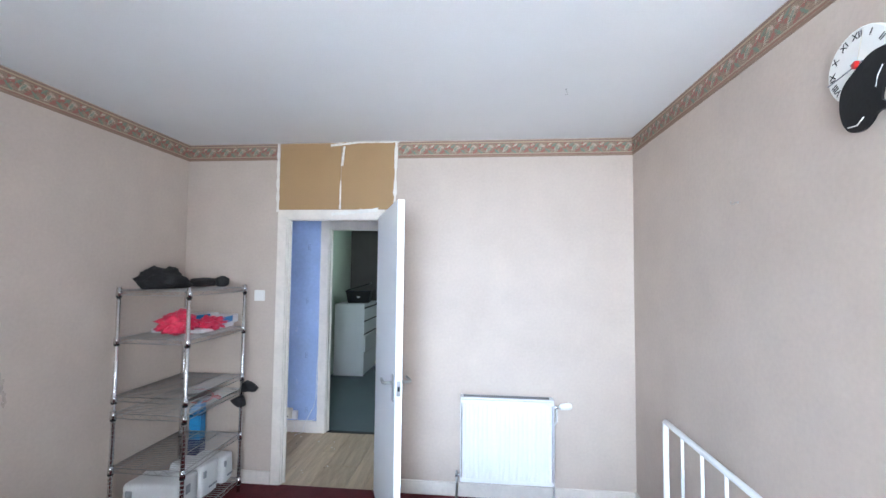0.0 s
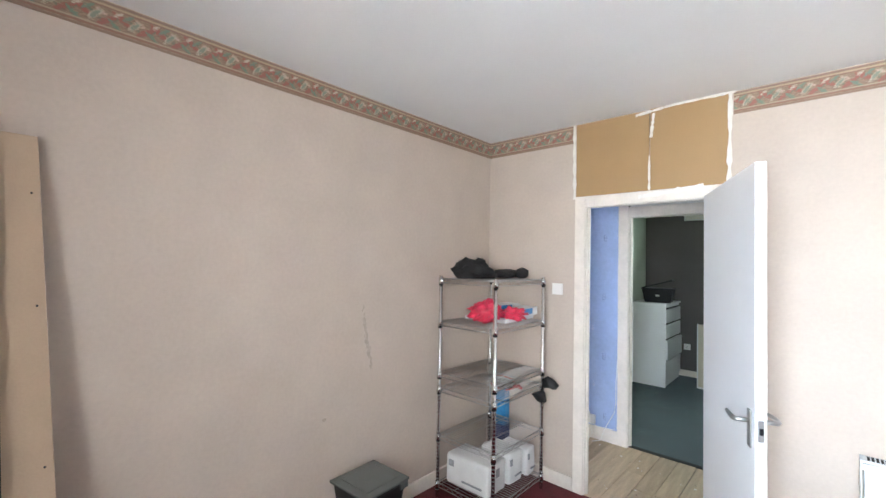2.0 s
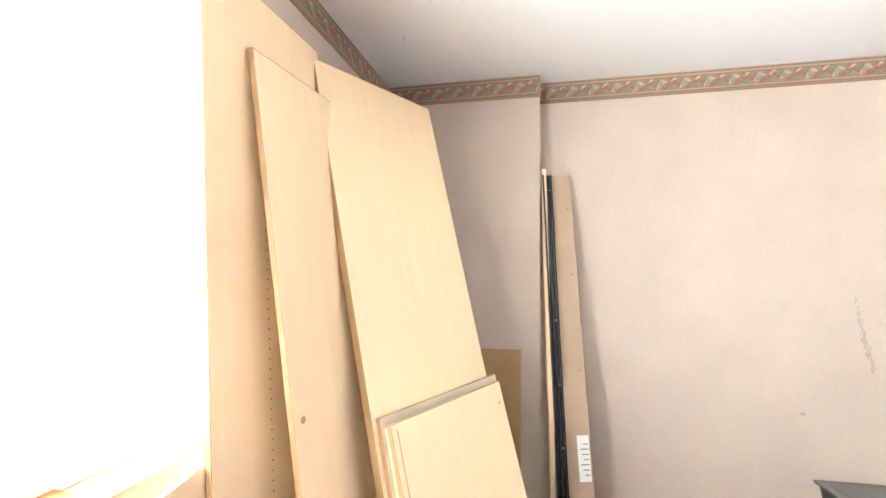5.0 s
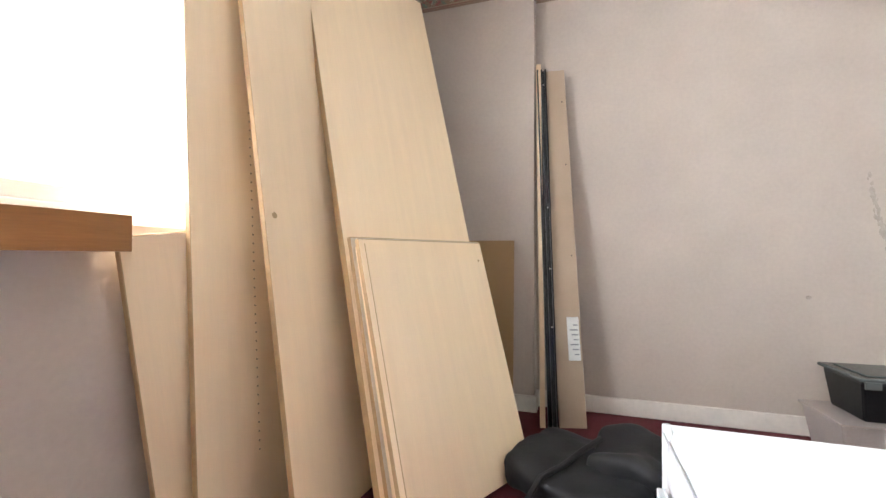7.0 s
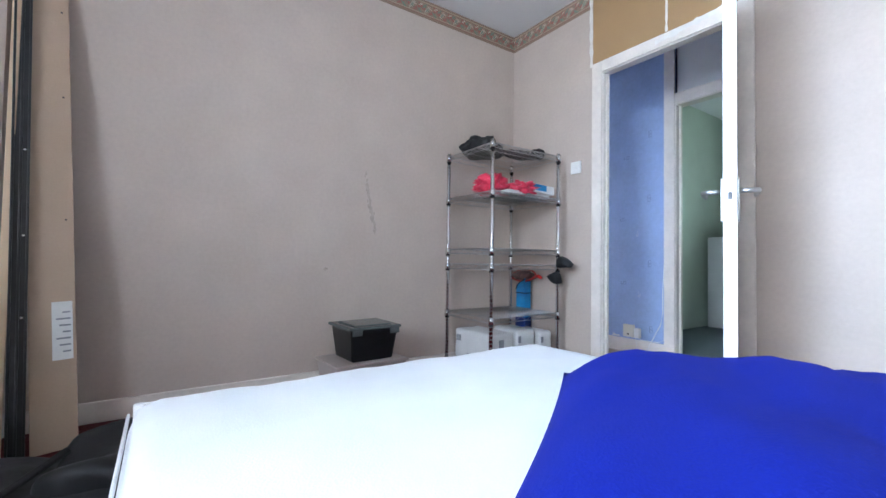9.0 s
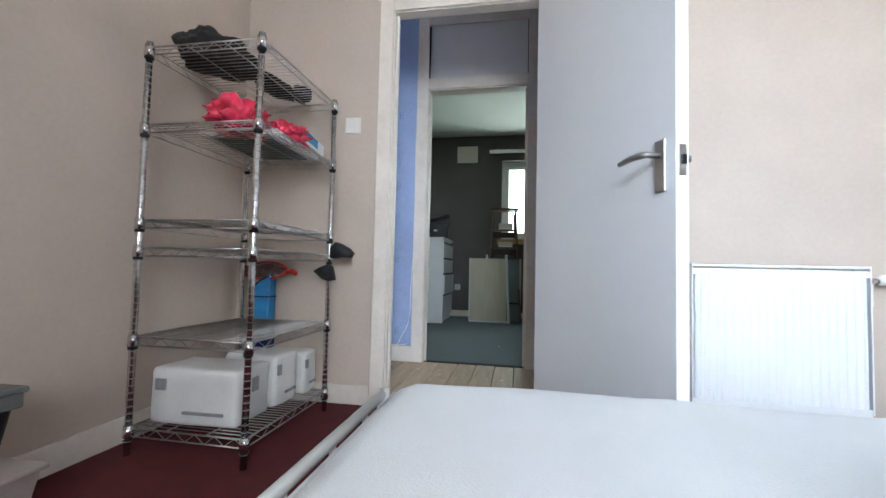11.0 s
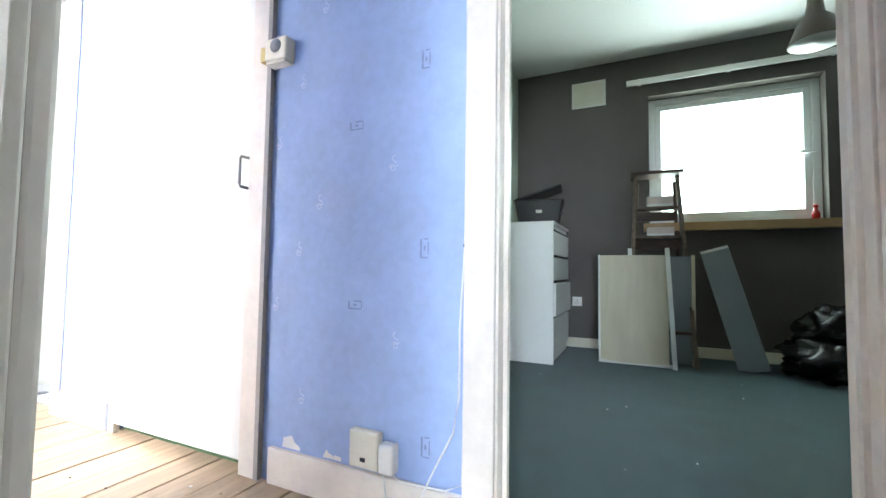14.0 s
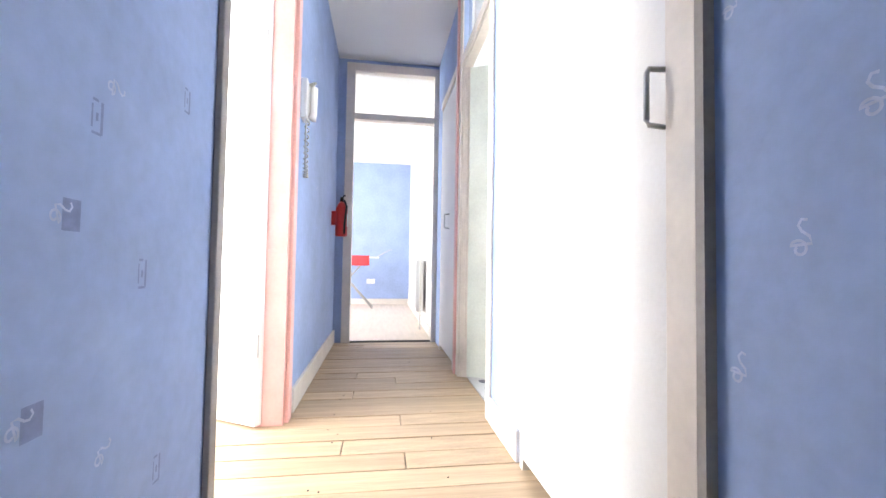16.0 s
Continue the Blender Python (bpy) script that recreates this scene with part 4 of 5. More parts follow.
def pack(at, w, d, h, sd):
    ob = thing("nappy_pack", "white plastic-wrapped pack with grey print", "package", at, "packs on the rack")
    bm = bmesh.new()
    box(bm, -w / 2, -d / 2, 0, w / 2, d / 2, h, bevel=0.02)
    bmesh.ops.subdivide_edges(bm, edges=[e for e in bm.edges if e.calc_length() > 0.05], cuts=4, use_grid_fill=True)
    for v in bm.verts:
        v.co += noise.noise_vector(v.co * 14 + Vector((sd, 0, 0))) * 0.005
    part("wrapping", bm, PACK, ob, smooth=True)
    bpart("print_mark", (-w * 0.42, -d / 2 - 0.006, h * 0.62, -w * 0.30, -d / 2 + 0.004, h * 0.82), PACKGREY, ob, "round grey print")
    bpart("print_line", (-w * 0.1, -d / 2 - 0.006, h * 0.22, w * 0.36, -d / 2 + 0.004, h * 0.27), PACKGREY, ob)
    bpart("print_mark", (w / 2 - 0.004, -0.02, h * 0.55, w / 2 + 0.006, 0.02, h * 0.8), PACKGREY, ob)
    return ob


pack(pose(0.35, -0.60, 0.107, 0, 0, 2), 0.36, 0.22, 0.21, 1)
pack(pose(0.41, -0.37, 0.107, 0, 0, 88), 0.17, 0.26, 0.22, 4)
pack(pose(0.44, -0.20, 0.107, 0, 0, 91), 0.12, 0.24, 0.20, 7)


def storage_box(at, label, body, lid, w=0.30, d=0.40, h=0.17):
    ob = thing("storage_box", label, "box", at)
    bm = bmesh.new()
    box(bm, -w / 2, -d / 2, 0, w / 2, d / 2, h, bevel=0.012)
    for v in bm.verts:
        if v.co.z < h * 0.5:
            v.co.x *= 0.84
            v.co.y *= 0.88
    part("tub", bm, body, ob)
    if lid:
        l = bpart("lid", (-w / 2 - 0.014, -d / 2 - 0.018, h + 0.001, w / 2 + 0.014, d / 2 + 0.018, h + 0.018), lid, ob, "translucent grey clip lid", bevel=0.007)
        bpart("lid_panel", (-w / 2 + 0.03, -d / 2 + 0.03, h + 0.018, w / 2 - 0.03, d / 2 - 0.03, h + 0.024), lid, l, bevel=0.003)
        for y in (-0.12, 0.12):
            bpart("clip", (w / 2 + 0.006, y - 0.03, h - 0.03, w / 2 + 0.02, y + 0.03, h + 0.006), lid, ob, bevel=0.004)
    else:
        bpart("rim", (-w / 2 - 0.01, -d / 2 - 0.01, h - 0.01, w / 2 + 0.01, d / 2 + 0.01, h + 0.004), body, ob, bevel=0.005)
    return ob


storage_box(pose(0.215, -1.44, 0.0, 0, 0, 3), "low milky plastic storage box under a black one", CLEARBOX, None, 0.33, 0.44, 0.20)
storage_box(pose(0.215, -1.425, 0.205, 0, 0, 3), "black storage box with a grey lid stacked on another", BLACKPL, GREYLID, 0.29, 0.30, 0.185)

# radiator
radi = thing("radiator", "white panel radiator with a thermostatic valve", "radiator")
bm = bmesh.new()
rx0, rx1, rz0, rz1 = 2.29, 2.955, 0.155, 0.765
nr = 20
prof = []
for i in range(nr * 4 + 1):
    u = i / (nr * 4)
    k = i % 4
    prof.append((rx0 + 0.012 + (rx1 - rx0 - 0.024) * u, -0.112 - (0.0045 if k in (1, 2) else 0.0)))
grid = [[bm.verts.new((px, py, z)) for px, py in prof] for z in (rz0 + 0.03, rz1 - 0.045)]
for i in range(len(prof) - 1):
    bm.faces.new((grid[0][i], grid[0][i + 1], grid[1][i + 1], grid[1][i]))
part("front_panel", bm, ENAMEL, radi)
bpart("back_panel", (rx0 + 0.01, -0.108, rz0 + 0.01, rx1 - 0.01, -0.04, rz1 - 0.02), ENAMEL, radi)
bpart("panel_edge", (rx0, -0.114, rz0, rx1, -0.10, rz0 + 0.032), ENAMEL, radi, bevel=0.004)
bpart("panel_edge", (rx0, -0.114, rz1 - 0.047, rx1, -0.10, rz1 - 0.018), ENAMEL, radi, bevel=0.004)
for a, c in ((rx0 - 0.004, rx0 + 0.002), (rx1 - 0.002, rx1 + 0.004)):
    bpart("side_cover", (a, -0.117, rz0 + 0.01, c, -0.035, rz1), ENAMEL, radi)
tg = bpart("top_grille", (rx0, -0.116, rz1 - 0.012, rx1, -0.036, rz1), ENAMEL, radi, bevel=0.003)
bm = bmesh.new()
for i in range(40):
    gx = rx0 + 0.02 + i * (rx1 - rx0 - 0.04) / 40
    box(bm, gx, -0.105, rz1 - 0.001, gx + 0.010, -0.048, rz1 + 0.0012)
part("grille_slots", bm, CAVITY, tg)
vb = tpart("valve_body", [(rx1 + 0.002, -0.075, rz1 - 0.06), (rx1 + 0.055, -0.075, rz1 - 0.06)], 0.013, CHROME, radi, "chrome valve body")
tpart("valve_head", [(rx1 + 0.055, -0.075, rz1 - 0.06), (rx1 + 0.075, -0.075, rz1 - 0.055), (rx1 + 0.12, -0.075, rz1 - 0.05), (rx1 + 0.135, -0.075, rz1 - 0.049)], [0.017, 0.023, 0.024, 0.016], WHITEPL, radi, "white thermostatic valve head", 14)
tpart("pipe", [(rx1 + 0.03, -0.075, rz1 - 0.07), (rx1 + 0.03, -0.075, rz1 - 0.16), (rx1 + 0.012, -0.06, rz1 - 0.2), (rx1 + 0.012, -0.06, 0.0)], 0.0075, WHITEPL, radi, "white painted pipe")
tpart("lockshield", [(rx0 - 0.002, -0.075, rz0 + 0.03), (rx0 - 0.04, -0.075, rz0 + 0.03)], 0.011, CHROME, radi, "chrome lockshield valve")
tpart("pipe", [(rx0 - 0.03, -0.075, rz0 + 0.06), (rx0 - 0.03, -0.075, 0.0)], 0.0075, STEEL, radi)


def plate(name, x, y, z, face, label, category, w=0.086, h=0.086, mat=WHITEPL, rockers=1, holes=False):
    """A wall plate; face is the y direction (+1/-1) in which it looks."""
    ob = thing(name, label, category, pose(x, y, z, 0, 0, 0 if face < 0 else 180))
    bpart("face_plate", (-w / 2, -0.012, -h / 2, w / 2, -0.0005, h / 2), mat, ob, bevel=0.003)
    for i in range(rockers):
        bpart("rocker", (0.012 if holes else -0.008, -0.016, 0.012 if holes else -0.014, 0.028 if holes else 0.008, -0.0125, 0.034 if holes else 0.014), mat, ob, bevel=0.001)
    if holes:
        for hx, hz in ((0, 0.008), (-0.011, -0.014), (0.011, -0.014)):
            bpart("pin_hole", (hx - 0.003, -0.0127, hz - 0.005, hx + 0.003, -0.0121, hz + 0.004), INK, ob)
    return ob


plate("light_switch", 0.655, 0, 1.475, -1, "white single light switch on the beige wall", "switch")


def hook(x, y, z, m, label):
    ob = new("hook")
    ob.matrix_basis = pose(x, y, z) @ m @ Matrix.Scale(0.65, 4)
    tagged(ob, label, "hook")
    tpart("screw_hook", [(0, 0, 0), (0, 0, -0.02), (0.012, 0, -0.03), (0.014, 0, -0.044), (0.0, 0, -0.052), (-0.010, 0, -0.044)], 0.0022, STEEL, ob)
    bpart("hook_base", (-0.008, -0.008, -0.003, 0.008, 0.008, 0.0), STEEL, ob)
    return ob


hook(2.90, -0.885, HT, pose(0, 0, 0), "small metal hook screwed into the ceiling")
hook(0.685, -3.72, HT, pose(0, 0, 0), "small metal hook screwed into the ceiling")
hook(W, -1.275, 2.01, pose(0, 0, 0, 0, 90, 0), "small bent metal hook on the east wall")
bm = bmesh.new()
rng = random.Random(3)
for i in range(60):
    u = rng.random() ** 0.8
    cy, cz, k = -1.353 + 0.085 * u + rng.gauss(0, 0.007), 1.39 - 0.41 * u, rng.uniform(0.004, 0.009)
    vs = [bm.verts.new((0.0008 + i * 0.00003, cy + k * math.cos(q) , cz + k * rng.uniform(1.0, 3.2) * math.sin(q))) for q in (0, 1.05, 2.1, 3.14, 4.2, 5.2)]
    bm.faces.new(vs)
tagged(solid("wall_stain", bm, STAIN, "thin grey-brown streak on the wallpaper", "stain"), kind="stuff")
bm = bmesh.new()
blob(bm, (0.001, -1.603, 0.73), (0.004, 0.014, 0.009), 0.3, 2, 2)
solid("wall_plug", bm, STAIN, "small scuffed plug hole in the wallpaper", "plug")

# clock with a cat-shaped cut-out hanging before it
CY, CZ, CR = -1.905, 2.318, 0.11
clock = thing("wall_clock", "round white wall clock with Roman numerals and a black cat figure", "clock", pose(W - 0.001, CY, CZ, 0, 0, -90))
bm = bmesh.new()
tube(bm, [(0, -0.004, 0), (0, -0.018, 0), (0, -0.02, 0)], [CR, CR, CR - 0.003], 48)
part("dial", bm, WHITEPL, clock, "plain white dial")


def text(body, size, at, mat, parent, name="numeral", depth=0.0006):
    cu = bpy.data.curves.new(name, "FONT")
    cu.body, cu.size, cu.align_x, cu.align_y, cu.extrude = body, size, "CENTER", "CENTER", depth
    tmp = new(name, cu)
    dg = bpy.context.evaluated_depsgraph_get()
    me = bpy.data.meshes.new_from_object(tmp.evaluated_get(dg))
    bpy.data.objects.remove(tmp)
    me.materials.clear()
    me.materials.append(mat)
    ob = new(name, me)
    ob.matrix_basis = at
    ob.parent = parent
    return ob


for i, nme in enumerate(("XII", "I", "II", "III", "IIII", "V", "VI", "VII", "VIII", "IX", "X", "XI")):
    a = radians(30 * i)
    text(nme, 0.029, pose(CR * 0.8 * math.sin(a), -0.0215, CR * 0.8 * math.cos(a), 90, 0, 0) @ pose(0, 0, 0, 0, 0, -30 * i), INK, clock)
for a, ln, w_ in ((258, 0.105, 0.004), (112, 0.06, 0.006), (15, 0.10, 0.0015)):
    r = radians(a)
    tpart("hand", [(-0.02 * math.sin(r), -0.026, -0.02 * math.cos(r)), (ln * math.sin(r), -0.026, ln * math.cos(r))], w_ / 2, PACKGREY if w_ > 0.002 else CREAMPL, clock)
bm = bmesh.new()
tube(bm, [(0, -0.022, 0), (0, -0.031, 0)], 0.012, 14)
part("hub", bm, RED, clock, "red hub", smooth=True)
outline = [(0.0, -0.012), (0.05, 0.02), (0.10, 0.015), (0.15, 0.03), (0.175, 0.0), (0.155, -0.03), (0.115, -0.05), (0.085, -0.10), (0.072, -0.145), (0.088, -0.155), (0.08, -0.165), (0.09, -0.178), (0.06, -0.178), (0.045, -0.205), (0.015, -0.225), (-0.03, -0.215), (-0.055, -0.17), (-0.062, -0.11), (-0.05, -0.05)]
outline = [(0.005 + a, -0.005 + c * 0.9) for a, c in outline]
for _ in range(3):
    outline = [p for (a, c), (d, e) in zip(outline, outline[1:] + outline[:1]) for p in ((a * 0.75 + d * 0.25, c * 0.75 + e * 0.25), (a * 0.25 + d * 0.75, c * 0.25 + e * 0.75))]
bm = bmesh.new()
fv = [bm.verts.new((px, -0.034, pz)) for px, pz in outline]
bm.faces.new(fv)
ext = bmesh.ops.extrude_face_region(bm, geom=bm.faces[:])
bmesh.ops.translate(bm, vec=(0, 0.008, 0), verts=[g for g in ext["geom"] if isinstance(g, bmesh.types.BMVert)])
bmesh.ops.triangulate(bm, faces=bm.faces[:])
cat = part("cat_cutout", bm, BLACKPL, clock, "flat black cat-shaped cut-out")
tpart("white_line", [(0.067, -0.035, -0.095), (0.073, -0.035, -0.068), (0.09, -0.035, -0.041)], 0.0014, WHITEPL, cat)
tpart("white_line", [(-0.025, -0.035, -0.181), (0.005, -0.035, -0.184), (0.027, -0.035, -0.167)], 0.002, WHITEPL, cat)

# bed
BX, BXE, BY0, BY1, MZ = 1.235, 3.30, -2.515, -1.02, 0.43
bed = thing("bed_frame", "white-painted tubular metal bed frame", "bed")
for px, py in ((1.20, BY0 + 0.02), (1.20, BY1 - 0.02)):
    tpart("foot_post", [(px, py, 0), (px, py, 0.40)], 0.016, ENAMEL, bed)
tpart("foot_rail", [(1.20, BY0 + 0.02, 0.39), (1.20, BY1 - 0.02, 0.39)], 0.012, ENAMEL, bed)
tpart("foot_rail", [(1.20, BY0 + 0.02, 0.20), (1.20, BY1 - 0.02, 0.20)], 0.012, ENAMEL, bed)
for i in range(8):
    yy = BY0 + 0.15 + i * (BY1 - BY0 - 0.3) / 7
    tpart("spindle", [(1.20, yy, 0.20), (1.20, yy, 0.39)], 0.007, ENAMEL, bed)
for py in (BY0 + 0.0, BY1 - 0.0):
    bpart("side_rail", (1.20, py - 0.012, 0.155, 3.42, py + 0.012, 0.195), ENAMEL, bed, bevel=0.003)
HBX = 3.44
hy0, hy1 = -2.50, -0.80
for py in (hy0, hy1):
    tpart("head_post", [(HBX, py, 0), (HBX, py, 0.88)], 0.016, ENAMEL, bed)
tpart("head_rail", [(HBX, hy1, 0.88)] + [(HBX, hy1 + (hy0 - hy1) * i / 12, 0.88 + 0.0 * i) for i in range(1, 12)] + [(HBX, hy0, 0.88)], 0.014, ENAMEL, bed)
tpart("head_rail", [(HBX, hy1, 0.45), (HBX, hy0, 0.45)], 0.012, ENAMEL, bed)
for i in range(1, 9):
    yy = hy1 + (hy0 - hy1) * i / 9
    tpart("spindle", [(HBX, yy, 0.45), (HBX, yy, 0.88)], 0.008, ENAMEL, bed)
for i in range(10):
    xx = 1.3 + i * 0.21
    bpart("slat", (xx, BY0 + 0.01, 0.18, xx + 0.07, BY1 - 0.01, 0.198), BEECH, bed)
bm = bmesh.new()
box(bm, BX, BY0, 0.20, BXE, BY1, MZ, bevel=0.065)
bmesh.ops.subdivide_edges(bm, edges=[e for e in bm.edges if e.calc_length() > 0.3], cuts=26, use_grid_fill=True)
for v in bm.verts:
    if v.co.z > MZ - 0.03:
        u_, v_ = (v.co.x - BX) / (BXE - BX), (v.co.y - BY0) / (BY1 - BY0)
        v.co.z += 0.022 * math.sin(math.pi * min(1, max(0, u_))) ** 0.5 * math.sin(math.pi * min(1, max(0, v_))) ** 0.5 + 0.009 * noise.noise(v.co * 4) + 0.005 * noise.noise(Vector((v.co.x * 5, v.co.y * 16, 0))) + 0.003 * noise.noise(Vector((v.co.x * 19, v.co.y * 9, 3)))
matt = solid("mattress", bm, SHEET, "white mattress with a rumpled fitted sheet", "mattress", smooth=True)
for z in (0.225, 0.395):
    tpart("piping", [(BX + 0.03, BY0 - 0.002, z), (BXE - 0.03, BY0 - 0.002, z)], 0.004, SHEET, matt)
    tpart("piping", [(BX - 0.002, BY0 + 0.03, z), (BX - 0.002, BY1 - 0.03, z)], 0.004, SHEET, matt)


def cushion(name, w, d, t, at, mat, label, sd=0.0):
    """A stuffed pillow: a grid pinched to the seam with pointed corners."""
    bm = bmesh.new()
    n = 26
    tops = []
    for s in (1, -1):
        g = []
        for j in range(n + 1):
            row = []
            for i in range(n + 1):
                a, c = i / n * 2 - 1, j / n * 2 - 1
                k = max(0.0, (1 - a ** 4) * (1 - c ** 4)) ** 0.75
                pull = 1 - 0.05 * (1 - a * a) * (abs(c) ** 3) - 0.0
                pull2 = 1 - 0.05 * (1 - c * c) * (abs(a) ** 3)
                z = s * t / 2 * k
                cr = noise.noise(Vector((a * 3 + sd, c * 2, s))) * 0.16 + noise.noise(Vector((a * 8 + sd, c * 3, s))) * 0.06 + abs(noise.noise(Vector((a * 5 + c * 4, sd, s)))) * 0.06
                row.append(bm.verts.new((a * w / 2 * pull2, c * d / 2 * pull, z * (1 + cr * 1.2))))
            g.append(row)
        for j in range(n):
            for i in range(n):
                q = (g[j][i], g[j][i + 1], g[j + 1][i + 1], g[j + 1][i])
                bm.faces.new(q if s > 0 else q[::-1])
    bmesh.ops.remove_doubles(bm, verts=bm.verts[:], dist=0.0006)
    return solid(name, bm, mat, label, "pillow", smooth=True, at=at)


cushion("pillow", 0.62, 0.78, 0.205, pose(2.430, -1.855, MZ + 0.118, 0, 0, 33), BLUECLOTH, "large royal blue pillow lying on the white sheet", 3.1)

def soft_box(bm, at, w_, d_, h_, sd, creases=0.022):
    """A slumped cloth body: a rounded box with broad sags and sharper creases."""
    bmesh.ops.create_cube(bm, size=1.0)
    bmesh.ops.subdivide_edges(bm, edges=bm.edges[:], cuts=15, use_grid_fill=True)
    vs = bm.verts[:]
    for v in vs:
        p = v.co * 2
        k = (abs(p.x) ** 5 + abs(p.y) ** 5 + abs(p.z) ** 5) ** 0.2 or 1
        p = p / k * max(abs(p.x), abs(p.y), abs(p.z))
        c = Vector((p.x * w_ / 2, p.y * d_ / 2, (p.z + 1) * h_ / 2))
        sag = 1 - 0.28 * max(0.0, 1 - p.x * p.x) * max(0.0, p.z) * (0.6 + 0.4 * noise.noise(Vector((p.x + sd, p.y, 1))))
        c.z *= sag
        ridge = abs(noise.noise(c * 9 + Vector((sd, 0, 0))))
        c += noise.noise_vector(c * 6 + Vector((sd, sd, 0))) * creases * 1.4 - Vector((p.x, p.y, p.z)) * ridge * creases
        c = at @ c
        c.z = max(c.z, 0.003)
        v.co = c


bag = thing("black_holdall", "slumped black nylon holdall on the carpet beside the bed", "bag")
bm = bmesh.new()
soft_box(bm, pose(0.96, -2.75, 0, 0, 0, 62), 0.56, 0.46, 0.17, 1.7, 0.016)
part("bag_body", bm, HOLDALL, bag, smooth=True)
bm = bmesh.new()
soft_box(bm, pose(0.90, -2.56, 0, 0, 0, -12), 0.40, 0.30, 0.23, 6.1, 0.02)
part("bag_end", bm, HOLDALL, bag, "bulging end of the bag", smooth=True)
tpart("carry_strap", [(0.88, -2.68, 0.20), (0.95, -2.76, 0.165), (1.05, -2.82, 0.15), (1.15, -2.90, 0.14), (1.22, -2.95, 0.07)], 0.011, BLACKCLOTH, bag, "black webbing strap")

# ---- things in the hall ----
bell = thing("door_chime", "cream plastic chime box with a round grey speaker", "door chime", pose(0.04, HN, 1.49))
bpart("housing", (-0.05, -0.05, -0.04, 0.05, -0.001, 0.04), CREAMPL, bell, bevel=0.008)
bm = bmesh.new()
tube(bm, [(0.005, -0.049, 0.008), (0.005, -0.053, 0.008)], 0.024, 18)
part("speaker", bm, PACKGREY, bell, "round grey speaker grille", smooth=True)
bpart("push_tab", (-0.075, -0.045, -0.035, -0.047, -0.01, 0.02), material("yellowed_plastic", (0.68, 0.54, 0.22), 0.4), bell, "yellowed side tab", bevel=0.004)
bpart("base_lip", (-0.045, -0.046, -0.05, 0.045, -0.004, -0.04), CREAMPL, bell, bevel=0.003)

jb = thing("telephone_socket", "cream telephone socket box above the skirting", "socket", pose(0.435, HN, 0.19))
bpart("cover", (-0.052, -0.03, -0.055, 0.052, -0.001, 0.055), CREAMPL, jb, bevel=0.006)
bpart("jack", (-0.010, -0.031, -0.034, 0.008, -0.0295, -0.022), INK, jb, "dark jack opening")
ad = thing("plug_adapter", "small white plug adapter beside the telephone socket", "plug", pose(0.518, HN, 0.18))
bpart("adapter_body", (-0.025, -0.04, -0.042, 0.025, -0.001, 0.042), WHITEPL, ad, bevel=0.007)
cab = [(0.75, 2.3), (0.743, 1.54), (0.746, 1.26), (0.744, 0.80), (0.731, 0.56), (0.731, 0.38), (0.715, 0.28), (0.656, 0.165), (0.62, 0.06)]
bm = bmesh.new()
tube(bm, [(px, HN - 0.005, pz) for px, pz in cab[:-1]] + [(0.63, HN - 0.024, 0.10), (0.60, HN - 0.03, 0.006), (0.55, HN - 0.10, 0.004)], 0.0030, 6)
solid("telephone_cable", bm, WHITEPL, "loose white cable running down the blue wall", "cable", smooth=True)
bm = bmesh.new()
tube(bm, [(0.53, HN - 0.02, 0.137), (0.56, HN - 0.024, 0.125), (0.70, HN - 0.022, 0.13), (0.745, HN - 0.012, 0.15), (0.752, HN - 0.006, 0.5)], 0.0028, 6)
solid("telephone_cable", bm, WHITEPL, "thin white cable lying on the skirting", "cable", smooth=True)
bm = bmesh.new()
tube(bm, [(0.50, HN - 0.02, 0.137), (0.52, HN - 0.03, 0.05), (0.50, HN - 0.06, 0.005)], 0.0028, 6)
solid("telephone_cable", bm, WHITEPL, "short white cable hanging to the floorboards", "cable", smooth=True)
bm = bmesh.new()
box(bm, 0.7405, HN - 0.009, 0.792, 0.7475, HN - 0.001, 0.799)
solid("cable_clip", bm, INK, "tiny dark cable clip on the blue wall", "clip")
for ps in ((0.12, 0.05), (0.28, 0.03), (0.32, 0.02)):
    rng = random.Random(int(ps[0] * 100))
    bm = bmesh.new()
    vs = [bm.verts.new((ps[0] + ps[1] * math.cos(q) * rng.uniform(0.6, 1.2), HN - 0.0015, 0.125 + abs(ps[1] * math.sin(q)) * rng.uniform(0.4, 1.0))) for q in [i * math.pi / 7 for i in range(8)]]
    bm.faces.new(vs)
    tagged(solid("torn_paper_patch", bm, TORN, "bare patch where the blue paper has torn", "wallpaper"), kind="stuff")

plate("wall_socket", 1.847, HN, 0.435, -1, "white single power socket on the dark blue wall", "socket", 0.092, 0.092, WHITEPL, 1, True)
plate("blank_plate", 1.962, HN, 0.437, -1, "white blank wall plate beside the socket", "wall plate", 0.092, 0.092, WHITEPL, 0)
bm = bmesh.new()
for px, ln, w_ in ((1.80, 0.09, 0.024), (2.03, 0.05, 0.016)):
    vs = [bm.verts.new(c) for c in ((px, HN - 0.002, 0.12), (px + w_, HN - 0.006, 0.12), (px + w_ * 0.5, HN - 0.012, 0.12 + ln * 0.6), (px + 0.004, HN - 0.003, 0.12 + ln))]
    bm.faces.new(vs)
tagged(solid("torn_paper_patch", bm, TORN, "torn strips of wallpaper above the skirting", "wallpaper"), kind="stuff")


